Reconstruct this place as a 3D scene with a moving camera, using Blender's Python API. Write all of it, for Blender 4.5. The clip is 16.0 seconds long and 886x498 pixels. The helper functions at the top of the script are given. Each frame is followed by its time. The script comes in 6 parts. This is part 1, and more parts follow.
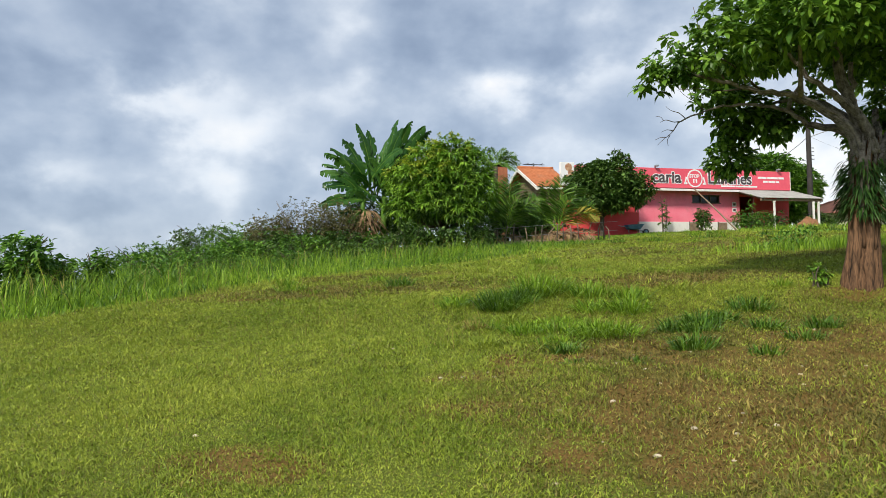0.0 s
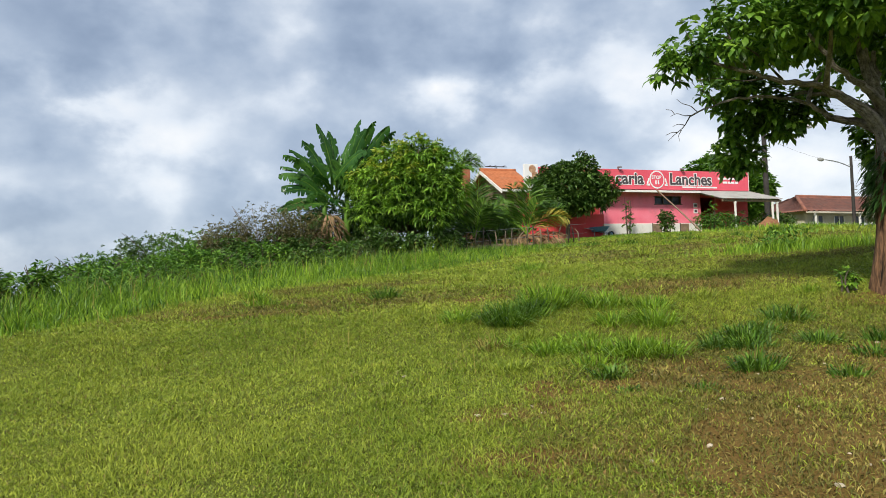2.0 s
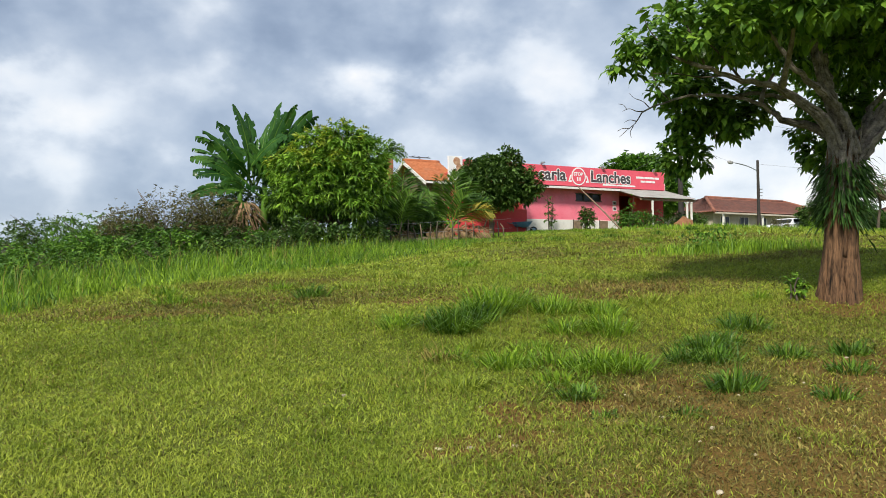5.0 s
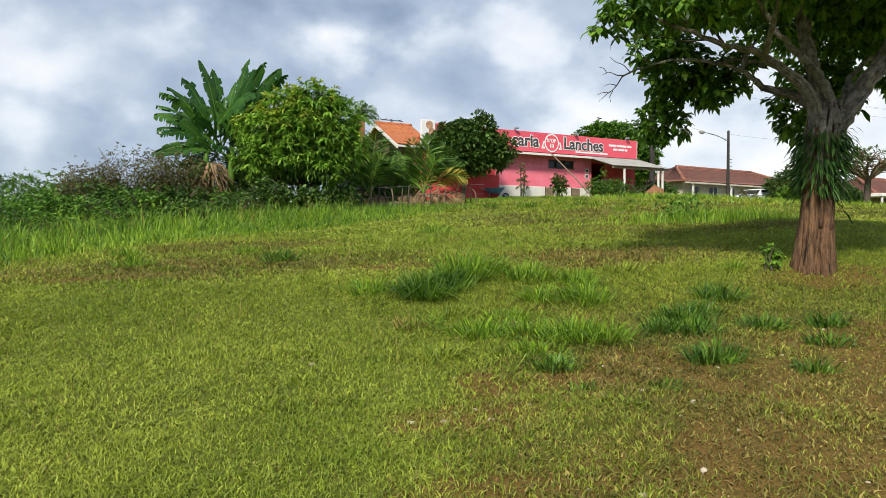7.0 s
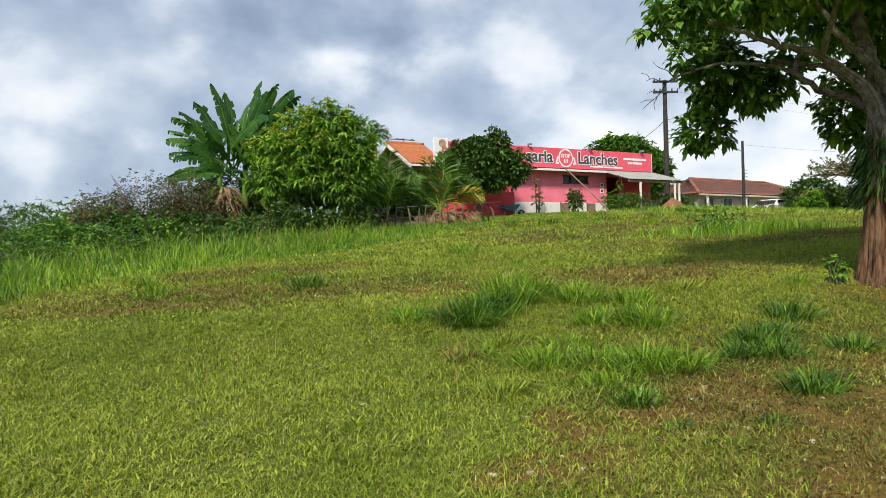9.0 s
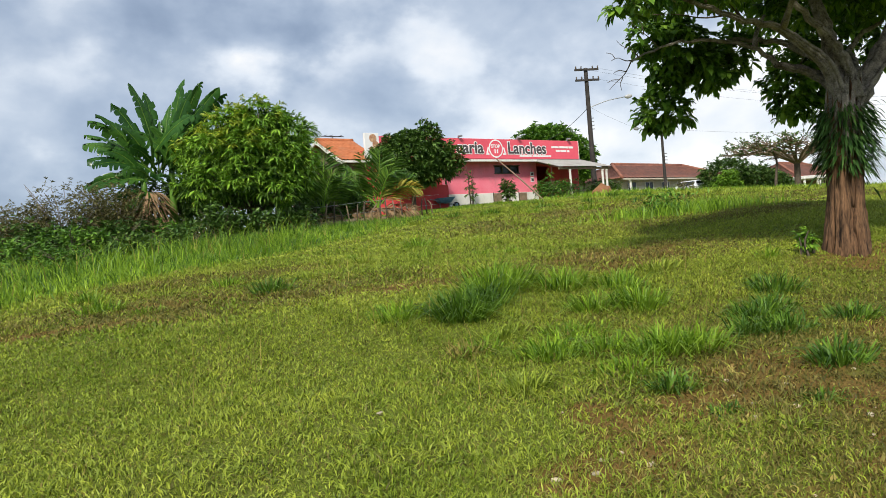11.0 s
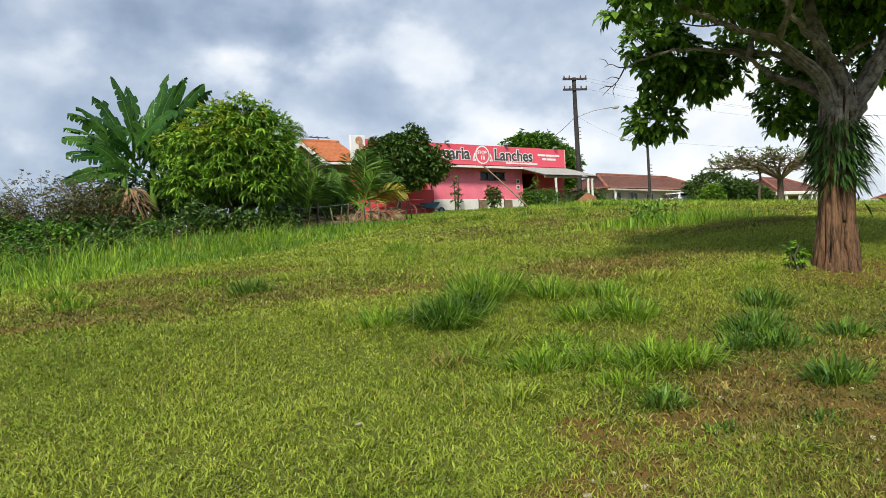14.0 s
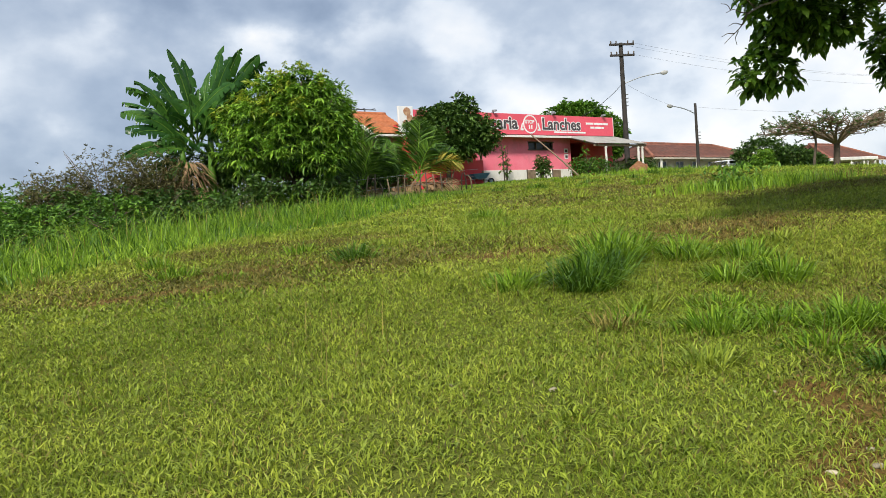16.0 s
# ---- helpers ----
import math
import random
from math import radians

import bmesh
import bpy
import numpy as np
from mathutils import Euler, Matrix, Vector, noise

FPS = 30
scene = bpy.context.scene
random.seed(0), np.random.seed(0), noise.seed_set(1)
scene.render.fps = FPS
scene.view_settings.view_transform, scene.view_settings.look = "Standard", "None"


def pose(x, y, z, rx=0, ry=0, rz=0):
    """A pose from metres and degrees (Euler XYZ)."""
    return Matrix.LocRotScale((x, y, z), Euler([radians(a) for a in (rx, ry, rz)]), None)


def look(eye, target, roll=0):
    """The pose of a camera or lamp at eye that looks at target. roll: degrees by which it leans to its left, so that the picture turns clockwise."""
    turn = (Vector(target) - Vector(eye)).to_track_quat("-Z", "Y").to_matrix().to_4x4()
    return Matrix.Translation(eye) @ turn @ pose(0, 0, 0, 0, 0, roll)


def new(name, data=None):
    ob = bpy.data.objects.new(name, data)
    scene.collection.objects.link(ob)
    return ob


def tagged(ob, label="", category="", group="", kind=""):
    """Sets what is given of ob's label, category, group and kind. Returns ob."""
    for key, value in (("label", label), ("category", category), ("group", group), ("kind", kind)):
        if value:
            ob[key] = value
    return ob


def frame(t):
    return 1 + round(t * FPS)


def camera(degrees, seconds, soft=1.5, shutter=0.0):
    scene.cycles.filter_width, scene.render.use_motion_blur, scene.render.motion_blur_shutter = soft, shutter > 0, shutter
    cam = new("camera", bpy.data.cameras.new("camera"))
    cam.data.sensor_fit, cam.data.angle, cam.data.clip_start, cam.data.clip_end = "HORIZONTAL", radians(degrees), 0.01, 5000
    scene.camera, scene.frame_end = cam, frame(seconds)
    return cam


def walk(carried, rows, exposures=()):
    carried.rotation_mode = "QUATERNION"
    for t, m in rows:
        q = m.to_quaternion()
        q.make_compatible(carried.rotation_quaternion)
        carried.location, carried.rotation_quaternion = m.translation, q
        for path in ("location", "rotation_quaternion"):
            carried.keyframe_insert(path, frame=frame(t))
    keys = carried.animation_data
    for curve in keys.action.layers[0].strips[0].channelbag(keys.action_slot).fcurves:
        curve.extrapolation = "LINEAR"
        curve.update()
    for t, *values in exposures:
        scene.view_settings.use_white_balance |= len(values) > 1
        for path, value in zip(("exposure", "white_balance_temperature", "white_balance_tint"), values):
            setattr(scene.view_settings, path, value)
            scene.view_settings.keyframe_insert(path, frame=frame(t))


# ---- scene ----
cam = camera(64.2, 16.0, soft=0.65)
walk(cam, [
    (0, look((0.094, -0.074, 1.539), (-0.066, 9.918, 1.907), -1.00)),
    (0.5, look((-0.026, 0.194, 1.550), (0.420, 10.177, 1.924), -1.85)),
    (1, look((-0.144, 0.515, 1.593), (0.417, 10.488, 2.077), -1.42)),
    (1.5, look((-0.382, 0.826, 1.627), (0.706, 10.757, 2.063), -0.83)),
    (2, look((-0.565, 1.024, 1.649), (0.002, 11.000, 2.054), -1.98)),
    (2.5, look((-0.641, 1.270, 1.712), (0.088, 11.221, 2.383), -3.21)),
    (3, look((-0.730, 1.480, 1.730), (0.226, 11.408, 2.446), -0.75)),
    (3.5, look((-0.838, 1.676, 1.774), (1.083, 11.476, 2.283), -1.58)),
    (4, look((-0.835, 1.785, 1.783), (0.839, 11.638, 2.133), -0.67)),
    (6.5, look((-0.739, 1.990, 1.756), (1.209, 11.799, 1.776), -1.23)),
    (7, look((-0.780, 2.121, 1.772), (1.387, 11.880, 1.520), -0.01)),
    (7.5, look((-0.930, 2.316, 1.792), (2.172, 11.818, 1.521), 3.09)),
    (8, look((-1.068, 2.385, 1.780), (1.235, 12.111, 1.451), 2.21)),
    (8.5, look((-1.018, 2.614, 1.792), (1.373, 12.323, 1.646), -1.26)),
    (9, look((-1.035, 2.736, 1.797), (1.031, 12.521, 1.814), -1.51)),
    (9.5, look((-1.170, 2.859, 1.805), (1.102, 12.596, 1.968), -3.57)),
    (12, look((-1.579, 3.391, 1.784), (1.740, 12.822, 1.592), -3.71)),
    (12.5, look((-1.492, 3.411, 1.790), (1.834, 12.841, 1.660), -3.73)),
    (13, look((-1.431, 3.442, 1.780), (2.065, 12.808, 1.530), -2.98)),
    (13.5, look((-1.401, 3.422, 1.786), (2.000, 12.825, 1.696), -3.71)),
    (14, look((-1.473, 3.457, 1.783), (1.854, 12.887, 1.745), -3.13)),
    (14.5, look((-1.700, 3.476, 1.751), (1.176, 13.051, 1.547), -4.45)),
    (15, look((-1.908, 3.505, 1.744), (0.045, 13.310, 1.545), -2.61)),
    (15.5, look((-2.063, 3.919, 1.726), (0.314, 13.625, 1.351), -4.43)),
    (16, look((-2.239, 4.115, 1.696), (0.667, 13.677, 1.332), -3.98)),
], exposures=[(0.0, 0.0), (16.0, 0.0)])

# ---- world and sun ----
SUN_DIR = Vector((-0.40, -0.66, 0.70)).normalized()  # towards the sun
world = bpy.data.worlds.new("sky")
scene.world = world
world.use_nodes = True
wn, wl = world.node_tree.nodes, world.node_tree.links
wn.clear()


def wnode(kind, **inputs):
    n = wn.new(kind)
    for k, v in inputs.items():
        n.inputs[k.replace("_", " ")].default_value = v
    return n


def wmath(op, a, b=None):
    n = wn.new("ShaderNodeMath")
    n.operation = op
    for i, v in enumerate((a, b)):
        if v is None:
            continue
        if isinstance(v, (int, float)):
            n.inputs[i].default_value = v
        else:
            wl.new(v, n.inputs[i])
    return n.outputs[0]


sky_tex = wn.new("ShaderNodeTexSky")
sky_tex.sky_type, sky_tex.sun_disc = "NISHITA", False
sky_tex.sun_elevation = math.asin(SUN_DIR.z)
sky_tex.sun_rotation = math.atan2(SUN_DIR.x, SUN_DIR.y)
bg_sky = wnode("ShaderNodeBackground", Strength=0.12)
wl.new(sky_tex.outputs[0], bg_sky.inputs[0])
co = wn.new("ShaderNodeTexCoord")
sp = wn.new("ShaderNodeSeparateXYZ")
wl.new(co.outputs["Generated"], sp.inputs[0])
# a cloud layer in bearing and elevation, in degrees, drawn out along the horizon
bearing = wmath("MULTIPLY", wmath("ARCTAN2", sp.outputs[0], sp.outputs[1]), 57.3)
rise = wmath("MULTIPLY", wmath("ARCSINE", sp.outputs[2]), 57.3)
cv = wn.new("ShaderNodeCombineXYZ")
wl.new(sp.outputs[0], cv.inputs[0])
wl.new(sp.outputs[1], cv.inputs[1])
wl.new(wmath("MULTIPLY", sp.outputs[2], 1.45), cv.inputs[2])


def cloud_noise(scale, detail, rough, warp=0.0):
    n = wnode("ShaderNodeTexNoise", Scale=scale, Detail=detail, Roughness=rough, Distortion=warp)
    wl.new(cv.outputs[0], n.inputs["Vector"])
    return n.outputs[0]


big, puff = cloud_noise(2.6, 6.0, 0.42), cloud_noise(6.0, 10.0, 0.46)
fine, heap = cloud_noise(26.0, 6.0, 0.5), cloud_noise(11.0, 10.0, 0.5)
# the masses wander with the noise, so that their edges are torn
wb = wmath("ADD", bearing, wmath("MULTIPLY", wmath("SUBTRACT", heap, 0.5), 18.0))
wr = wmath("ADD", rise, wmath("MULTIPLY", wmath("SUBTRACT", cloud_noise(9.0, 9.0, 0.5), 0.5), 8.0))


def mass(b, r, sb, sr, amount):
    """A cloud mass round a bearing and an elevation: bright where amount is over nought, dark where under."""
    u = wmath("DIVIDE", wmath("SUBTRACT", wb, b), sb)
    v = wmath("DIVIDE", wmath("SUBTRACT", wr, r), sr)
    q = wmath("MULTIPLY", wmath("ADD", wmath("MULTIPLY", u, u), wmath("MULTIPLY", v, v)), -1.0)
    return wmath("MULTIPLY", wmath("EXPONENT", q), amount)


total = wmath("ADD", wmath("ADD", wmath("MULTIPLY", big, 0.29), wmath("MULTIPLY", puff, 0.43)), wmath("ADD", wmath("MULTIPLY", fine, 0.04), wmath("MULTIPLY", heap, 0.24)))
for spec in ((-21, 14, 4, 1.8, 0.10), (-17, 11, 4.5, 1.8, 0.09), (-28, 8, 3.5, 1.2, 0.05), (-28, 4, 5, 1.4, 0.05), (-22, 2, 5, 1.4, 0.05), (9, 14.6, 5, 1.3, 0.10), (22, 14, 7, 1.2, 0.05), (-36, 20, 8, 3, 0.05),
             (-8, 17, 8, 2.0, -0.06), (2, 18.5, 9, 2.2, -0.06), (-36, 7, 7, 2.6, -0.08), (-33, 15, 5, 2.0, -0.06), (-14, 6.0, 8, 2.6, -0.07), (-26, 6.0, 6, 1.4, -0.05), (-24, 20, 8, 1.8, -0.06), (13, 18, 6, 1.6, -0.06), (6, 9, 9, 3, 0.04),
             (6, 12.5, 5, 2, 0.04), (18, 17, 9, 4, 0.07), (-20, 19, 9, 3, -0.05), (-30, 2, 10, 2.4, -0.07), (-18, 3.5, 8, 2.0, -0.05), (44, 7, 17, 9, 0.18), (26, 5, 10, 5, 0.07)):
    total = wmath("ADD", total, mass(*spec))
ramp = wn.new("ShaderNodeValToRGB")
el = ramp.color_ramp.elements
el[0].position, el[0].color = 0.33, (0.22, 0.29, 0.415, 1)
el[1].position, el[1].color = 0.70, (1.0, 1.0, 1.0, 1)
for pos, c in ((0.41, (0.31, 0.39, 0.525, 1)), (0.47, (0.40, 0.485, 0.62, 1)), (0.53, (0.52, 0.60, 0.72, 1)), (0.60, (0.77, 0.83, 0.91, 1))):
    e = el.new(pos)
    e.color = c
wl.new(total, ramp.inputs[0])
bg_cloud = wnode("ShaderNodeBackground", Strength=1.08)
wl.new(ramp.outputs[0], bg_cloud.inputs[0])
wmix = wnode("ShaderNodeMixShader", Fac=0.88)
wl.new(bg_sky.outputs[0], wmix.inputs[1])
wl.new(bg_cloud.outputs[0], wmix.inputs[2])
wout = wn.new("ShaderNodeOutputWorld")
wl.new(wmix.outputs[0], wout.inputs[0])

sun = new("sun", bpy.data.lights.new("sun", "SUN"))
sun.data.energy, sun.data.angle, sun.data.color = 4.8, radians(8), (1.0, 0.95, 0.85)
sun.matrix_world = look(SUN_DIR * 50, (0, 0, 0))


# ---- materials ----
def material(name, c1, c2, rough=0.8, scale=8.0, fine_scale=60.0, bump=0.15, island=0.0, objvar=0.0, translucent=0.0, metal=0.0, c3=None, stain=0.0, stretch=None):
    """Two colours mixed by noise at two scales; island: hue and value change from piece to piece; stain: dark weathering blotches."""
    m = bpy.data.materials.new(name)
    m.use_nodes = True
    nt = m.node_tree
    n, l = nt.nodes, nt.links
    p = n["Principled BSDF"]
    p.inputs["Roughness"].default_value, p.inputs["Metallic"].default_value = rough, metal
    p.inputs["Specular IOR Level"].default_value = 0.3
    tc = n.new("ShaderNodeTexCoord")
    a = n.new("ShaderNodeTexNoise")
    a.inputs["Scale"].default_value, a.inputs["Detail"].default_value = scale, 6
    b = n.new("ShaderNodeTexNoise")
    b.inputs["Scale"].default_value, b.inputs["Detail"].default_value = fine_scale, 5
    src_co = tc.outputs["Object"]
    if stretch:
        mp = n.new("ShaderNodeMapping")
        mp.inputs["Scale"].default_value = stretch
        l.new(src_co, mp.inputs[0])
        src_co = mp.outputs[0]
    for t in (a, b):
        l.new(src_co, t.inputs["Vector"])
    add = n.new("ShaderNodeMath")
    add.operation = "MULTIPLY_ADD"
    add.inputs[1].default_value = 0.6
    l.new(a.outputs[0], add.inputs[0])
    mul = n.new("ShaderNodeMath")
    mul.operation = "MULTIPLY"
    mul.inputs[1].default_value = 0.4
    l.new(b.outputs[0], mul.inputs[0])
    l.new(mul.outputs[0], add.inputs[2])
    r = n.new("ShaderNodeValToRGB")
    e = r.color_ramp.elements
    e[0].position, e[0].color = 0.34, (*c1, 1)
    e[1].position, e[1].color = 0.66, (*c2, 1)
    if c3:
        x = e.new(0.78)
        x.color = (*c3, 1)
    l.new(add.outputs[0], r.inputs[0])
    col = r.outputs[0]
    if stain:
        s = n.new("ShaderNodeTexNoise")
        s.inputs["Scale"].default_value, s.inputs["Detail"].default_value, s.inputs["Roughness"].default_value = 1.3, 9, 0.65
        l.new(tc.outputs["Object"], s.inputs["Vector"])
        sr = n.new("ShaderNodeValToRGB")
        se = sr.color_ramp.elements
        se[0].position, se[0].color = 0.50, (0, 0, 0, 1)
        se[1].position, se[1].color = 0.72, (stain, stain, stain, 1)
        l.new(s.outputs[0], sr.inputs[0])
        mx = n.new("ShaderNodeMix")
        mx.data_type = "RGBA"
        l.new(sr.outputs[0], mx.inputs[0])
        l.new(col, mx.inputs[6])
        mx.inputs[7].default_value = (0.16, 0.12, 0.09, 1)
        col = mx.outputs[2]
    if island or objvar:
        src = n.new("ShaderNodeNewGeometry").outputs["Random Per Island"] if island else n.new("ShaderNodeObjectInfo").outputs["Random"]
        k = island or objvar
        hs = n.new("ShaderNodeHueSaturation")
        mr = n.new("ShaderNodeMapRange")
        mr.inputs[3].default_value, mr.inputs[4].default_value = 1 - k, 1 + k
        l.new(src, mr.inputs[0])
        l.new(mr.outputs[0], hs.inputs["Value"])
        mh = n.new("ShaderNodeMapRange")
        mh.inputs[3].default_value, mh.inputs[4].default_value = 0.5 + 0.025 * k, 0.5 - 0.035 * k
        l.new(src, mh.inputs[0])
        l.new(mh.outputs[0], hs.inputs["Hue"])
        l.new(col, hs.inputs["Color"])
        col = hs.outputs[0]
    l.new(col, p.inputs["Base Color"])
    if bump:
        bm_ = n.new("ShaderNodeBump")
        bm_.inputs["Strength"].default_value, bm_.inputs["Distance"].default_value = bump, 0.02
        l.new(add.outputs[0], bm_.inputs["Height"])
        l.new(bm_.outputs[0], p.inputs["Normal"])
    if translucent:
        tr = n.new("ShaderNodeBsdfTranslucent")
        l.new(col, tr.inputs[0])
        ms = n.new("ShaderNodeMixShader")
        ms.inputs[0].default_value = translucent
        l.new(p.outputs[0], ms.inputs[1])
        l.new(tr.outputs[0], ms.inputs[2])
        l.new(ms.outputs[0], n["Material Output"].inputs[0])
    return m


M = {
    "bark": material("bark", (0.05, 0.042, 0.034), (0.34, 0.295, 0.25), 0.95, 11, 60, 1.0, c3=(0.52, 0.47, 0.42)),
    "bark_red": material("bark_red", (0.014, 0.008, 0.005), (0.22, 0.12, 0.062), 0.95, 18, 70, 1.0, c3=(0.46, 0.31, 0.19), stretch=(1, 1, 0.12)),
    "bark_dark": material("bark_dark", (0.05, 0.04, 0.03), (0.14, 0.11, 0.08), 0.95, 9, 50, 0.4),
    "leaf_tree": material("leaf_tree", (0.05, 0.14, 0.015), (0.19, 0.345, 0.04), 0.34, 2, 30, 0, island=0.55, translucent=0.33),
    "leaf_mango": material("leaf_mango", (0.10, 0.24, 0.020), (0.25, 0.44, 0.050), 0.42, 1.2, 20, 0, island=0.55, translucent=0.28),
    # darker mango leaf colour, standing in for shade within the crown
    "leaf_mango_shade": material("leaf_mango_shade", (0.03, 0.08, 0.012), (0.09, 0.17, 0.025), 0.5, 2, 20, 0, island=0.5, translucent=0.2),
    "leaf_mango_lit": material("leaf_mango_lit", (0.20, 0.29, 0.02), (0.40, 0.46, 0.05), 0.45, 1.2, 20, 0, island=0.45, translucent=0.25),
    "leaf_dark": material("leaf_dark", (0.034, 0.09, 0.016), (0.11, 0.20, 0.036), 0.38, 2, 20, 0, island=0.55, translucent=0.18),
    "leaf_dome": material("leaf_dome", (0.05, 0.14, 0.012), (0.13, 0.27, 0.025), 0.5, 1, 10, 0, island=0.45, translucent=0.2),
    "leaf_bush": material("leaf_bush", (0.042, 0.13, 0.014), (0.15, 0.30, 0.035), 0.5, 1.5, 15, 0, island=0.55, translucent=0.22),
    "leaf_dry": material("leaf_dry", (0.085, 0.085, 0.028), (0.22, 0.205, 0.080), 0.8, 1.5, 15, 0, island=0.5, translucent=0.3),
    "leaf_banana": material("leaf_banana", (0.016, 0.065, 0.010), (0.055, 0.15, 0.022), 0.3, 2, 14, 0.1, objvar=0.4, translucent=0.2),
    "leaf_palm": material("leaf_palm", (0.05, 0.13, 0.018), (0.14, 0.26, 0.035), 0.4, 2, 14, 0, island=0.4, translucent=0.22),
    "leaf_palm_yellow": material("leaf_palm_yellow", (0.22, 0.22, 0.03), (0.42, 0.34, 0.05), 0.5, 2, 14, 0, island=0.3, translucent=0.25),
    "leaf_strap": material("leaf_strap", (0.02, 0.06, 0.014), (0.06, 0.13, 0.025), 0.35, 2, 20, 0, island=0.5, translucent=0.15),
    "dead_frond": material("dead_frond", (0.16, 0.10, 0.05), (0.34, 0.23, 0.12), 0.9, 4, 30, 0, island=0.35),
    "grass": material("grass_blades", (0.170, 0.255, 0.020), (0.355, 0.415, 0.052), 0.55, 0.45, 4, 0, island=0.4, translucent=0.3, c3=(0.42, 0.45, 0.10)),
    "grass_worn": material("grass_worn_blades", (0.095, 0.09, 0.015), (0.225, 0.205, 0.045), 0.6, 0.8, 4, 0, island=0.55, translucent=0.2, c3=(0.36, 0.32, 0.11)),
    "grass_dry": material("grass_dry_blades", (0.19, 0.165, 0.035), (0.37, 0.325, 0.085), 0.75, 0.8, 3, 0, island=0.5, translucent=0.25),
    "grass_tall": material("grass_tall_blades", (0.11, 0.235, 0.012), (0.27, 0.42, 0.035), 0.5, 0.4, 3, 0, island=0.5, translucent=0.32),
    "grass_dark": material("grass_dark_blades", (0.045, 0.12, 0.012), (0.15, 0.28, 0.026), 0.45, 2, 8, 0, island=0.55, translucent=0.25),
    "pink": material("pink_wall_paint", (0.84, 0.16, 0.23), (0.90, 0.25, 0.32), 0.75, 1.6, 22, 0.12, stain=0.3),
    "red": material("red_wall_paint", (0.60, 0.05, 0.06), (0.72, 0.08, 0.085), 0.75, 1.6, 22, 0.12, stain=0.35),
    "sign_red": material("sign_red", (0.70, 0.085, 0.13), (0.78, 0.12, 0.16), 0.45, 1.0, 12, 0.03),
    "white": material("white_paint", (0.68, 0.66, 0.61), (0.82, 0.80, 0.75), 0.7, 2.5, 30, 0.1, stain=0.3),
    "sign_white": material("sign_white", (0.76, 0.75, 0.74), (0.82, 0.81, 0.80), 0.5, 2, 20, 0),
    "letter": material("letter_grey", (0.055, 0.045, 0.05), (0.10, 0.08, 0.085), 0.5, 3, 20, 0),
    "tile": material("clay_tile", (0.34, 0.10, 0.04), (0.55, 0.20, 0.085), 0.85, 5, 30, 0.2, stain=0.5),
    "tile_old": material("old_clay_tile", (0.17, 0.065, 0.045), (0.34, 0.135, 0.085), 0.9, 2, 18, 0.2, stain=0.6),
    "sheet": material("fibre_cement_sheet", (0.28, 0.27, 0.25), (0.42, 0.40, 0.37), 0.85, 2.5, 30, 0.1, stain=0.35),
    "timber": material("weathered_timber", (0.12, 0.085, 0.055), (0.30, 0.22, 0.145), 0.85, 6, 60, 0.2),
    "pole": material("pole_timber", (0.022, 0.020, 0.018), (0.060, 0.052, 0.047), 0.85, 5, 50, 0.2),
    "steel": material("galvanised_steel", (0.30, 0.31, 0.32), (0.45, 0.46, 0.47), 0.5, 6, 60, 0.05, metal=0.6),
    "dark": material("dark_interior", (0.02, 0.018, 0.018), (0.05, 0.045, 0.04), 0.8, 3, 20, 0.05),
    "glass": material("dark_glass", (0.02, 0.024, 0.028), (0.05, 0.055, 0.06), 0.12, 3, 20, 0),
    "blue": material("faded_blue_paint", (0.10, 0.25, 0.40), (0.22, 0.40, 0.52), 0.5, 3, 20, 0.05, stain=0.3),
    "car_white": material("white_car_paint", (0.68, 0.69, 0.70), (0.78, 0.79, 0.80), 0.25, 3, 20, 0),
    "rubber": material("black_rubber", (0.015, 0.015, 0.015), (0.03, 0.03, 0.03), 0.8, 5, 40, 0.1),
    "brick": material("brick", (0.28, 0.09, 0.05), (0.45, 0.17, 0.09), 0.9, 6, 40, 0.2),
    "beige": material("beige_wall_paint", (0.50, 0.44, 0.34), (0.66, 0.60, 0.48), 0.8, 2, 20, 0.1, stain=0.4),
    "litter": material("leaf_litter", (0.055, 0.036, 0.009), (0.19, 0.13, 0.038), 0.9, 3, 20, 0, island=0.6),
    "stone": material("pale_stone", (0.34, 0.28, 0.19), (0.60, 0.52, 0.38), 0.9, 20, 80, 0.3, objvar=0.3),
    "earth": material("red_earth", (0.17, 0.075, 0.035), (0.30, 0.15, 0.075), 0.95, 8, 50, 0.5),
    "photo": material("faded_picture", (0.30, 0.10, 0.05), (0.62, 0.42, 0.25), 0.6, 5, 12, 0),
    "lamp_glass": material("lamp_glass", (0.30, 0.30, 0.29), (0.42, 0.42, 0.41), 0.3, 5, 20, 0),
    "cable": material("cable_black", (0.02, 0.02, 0.02), (0.04, 0.04, 0.04), 0.7, 5, 20, 0),
}


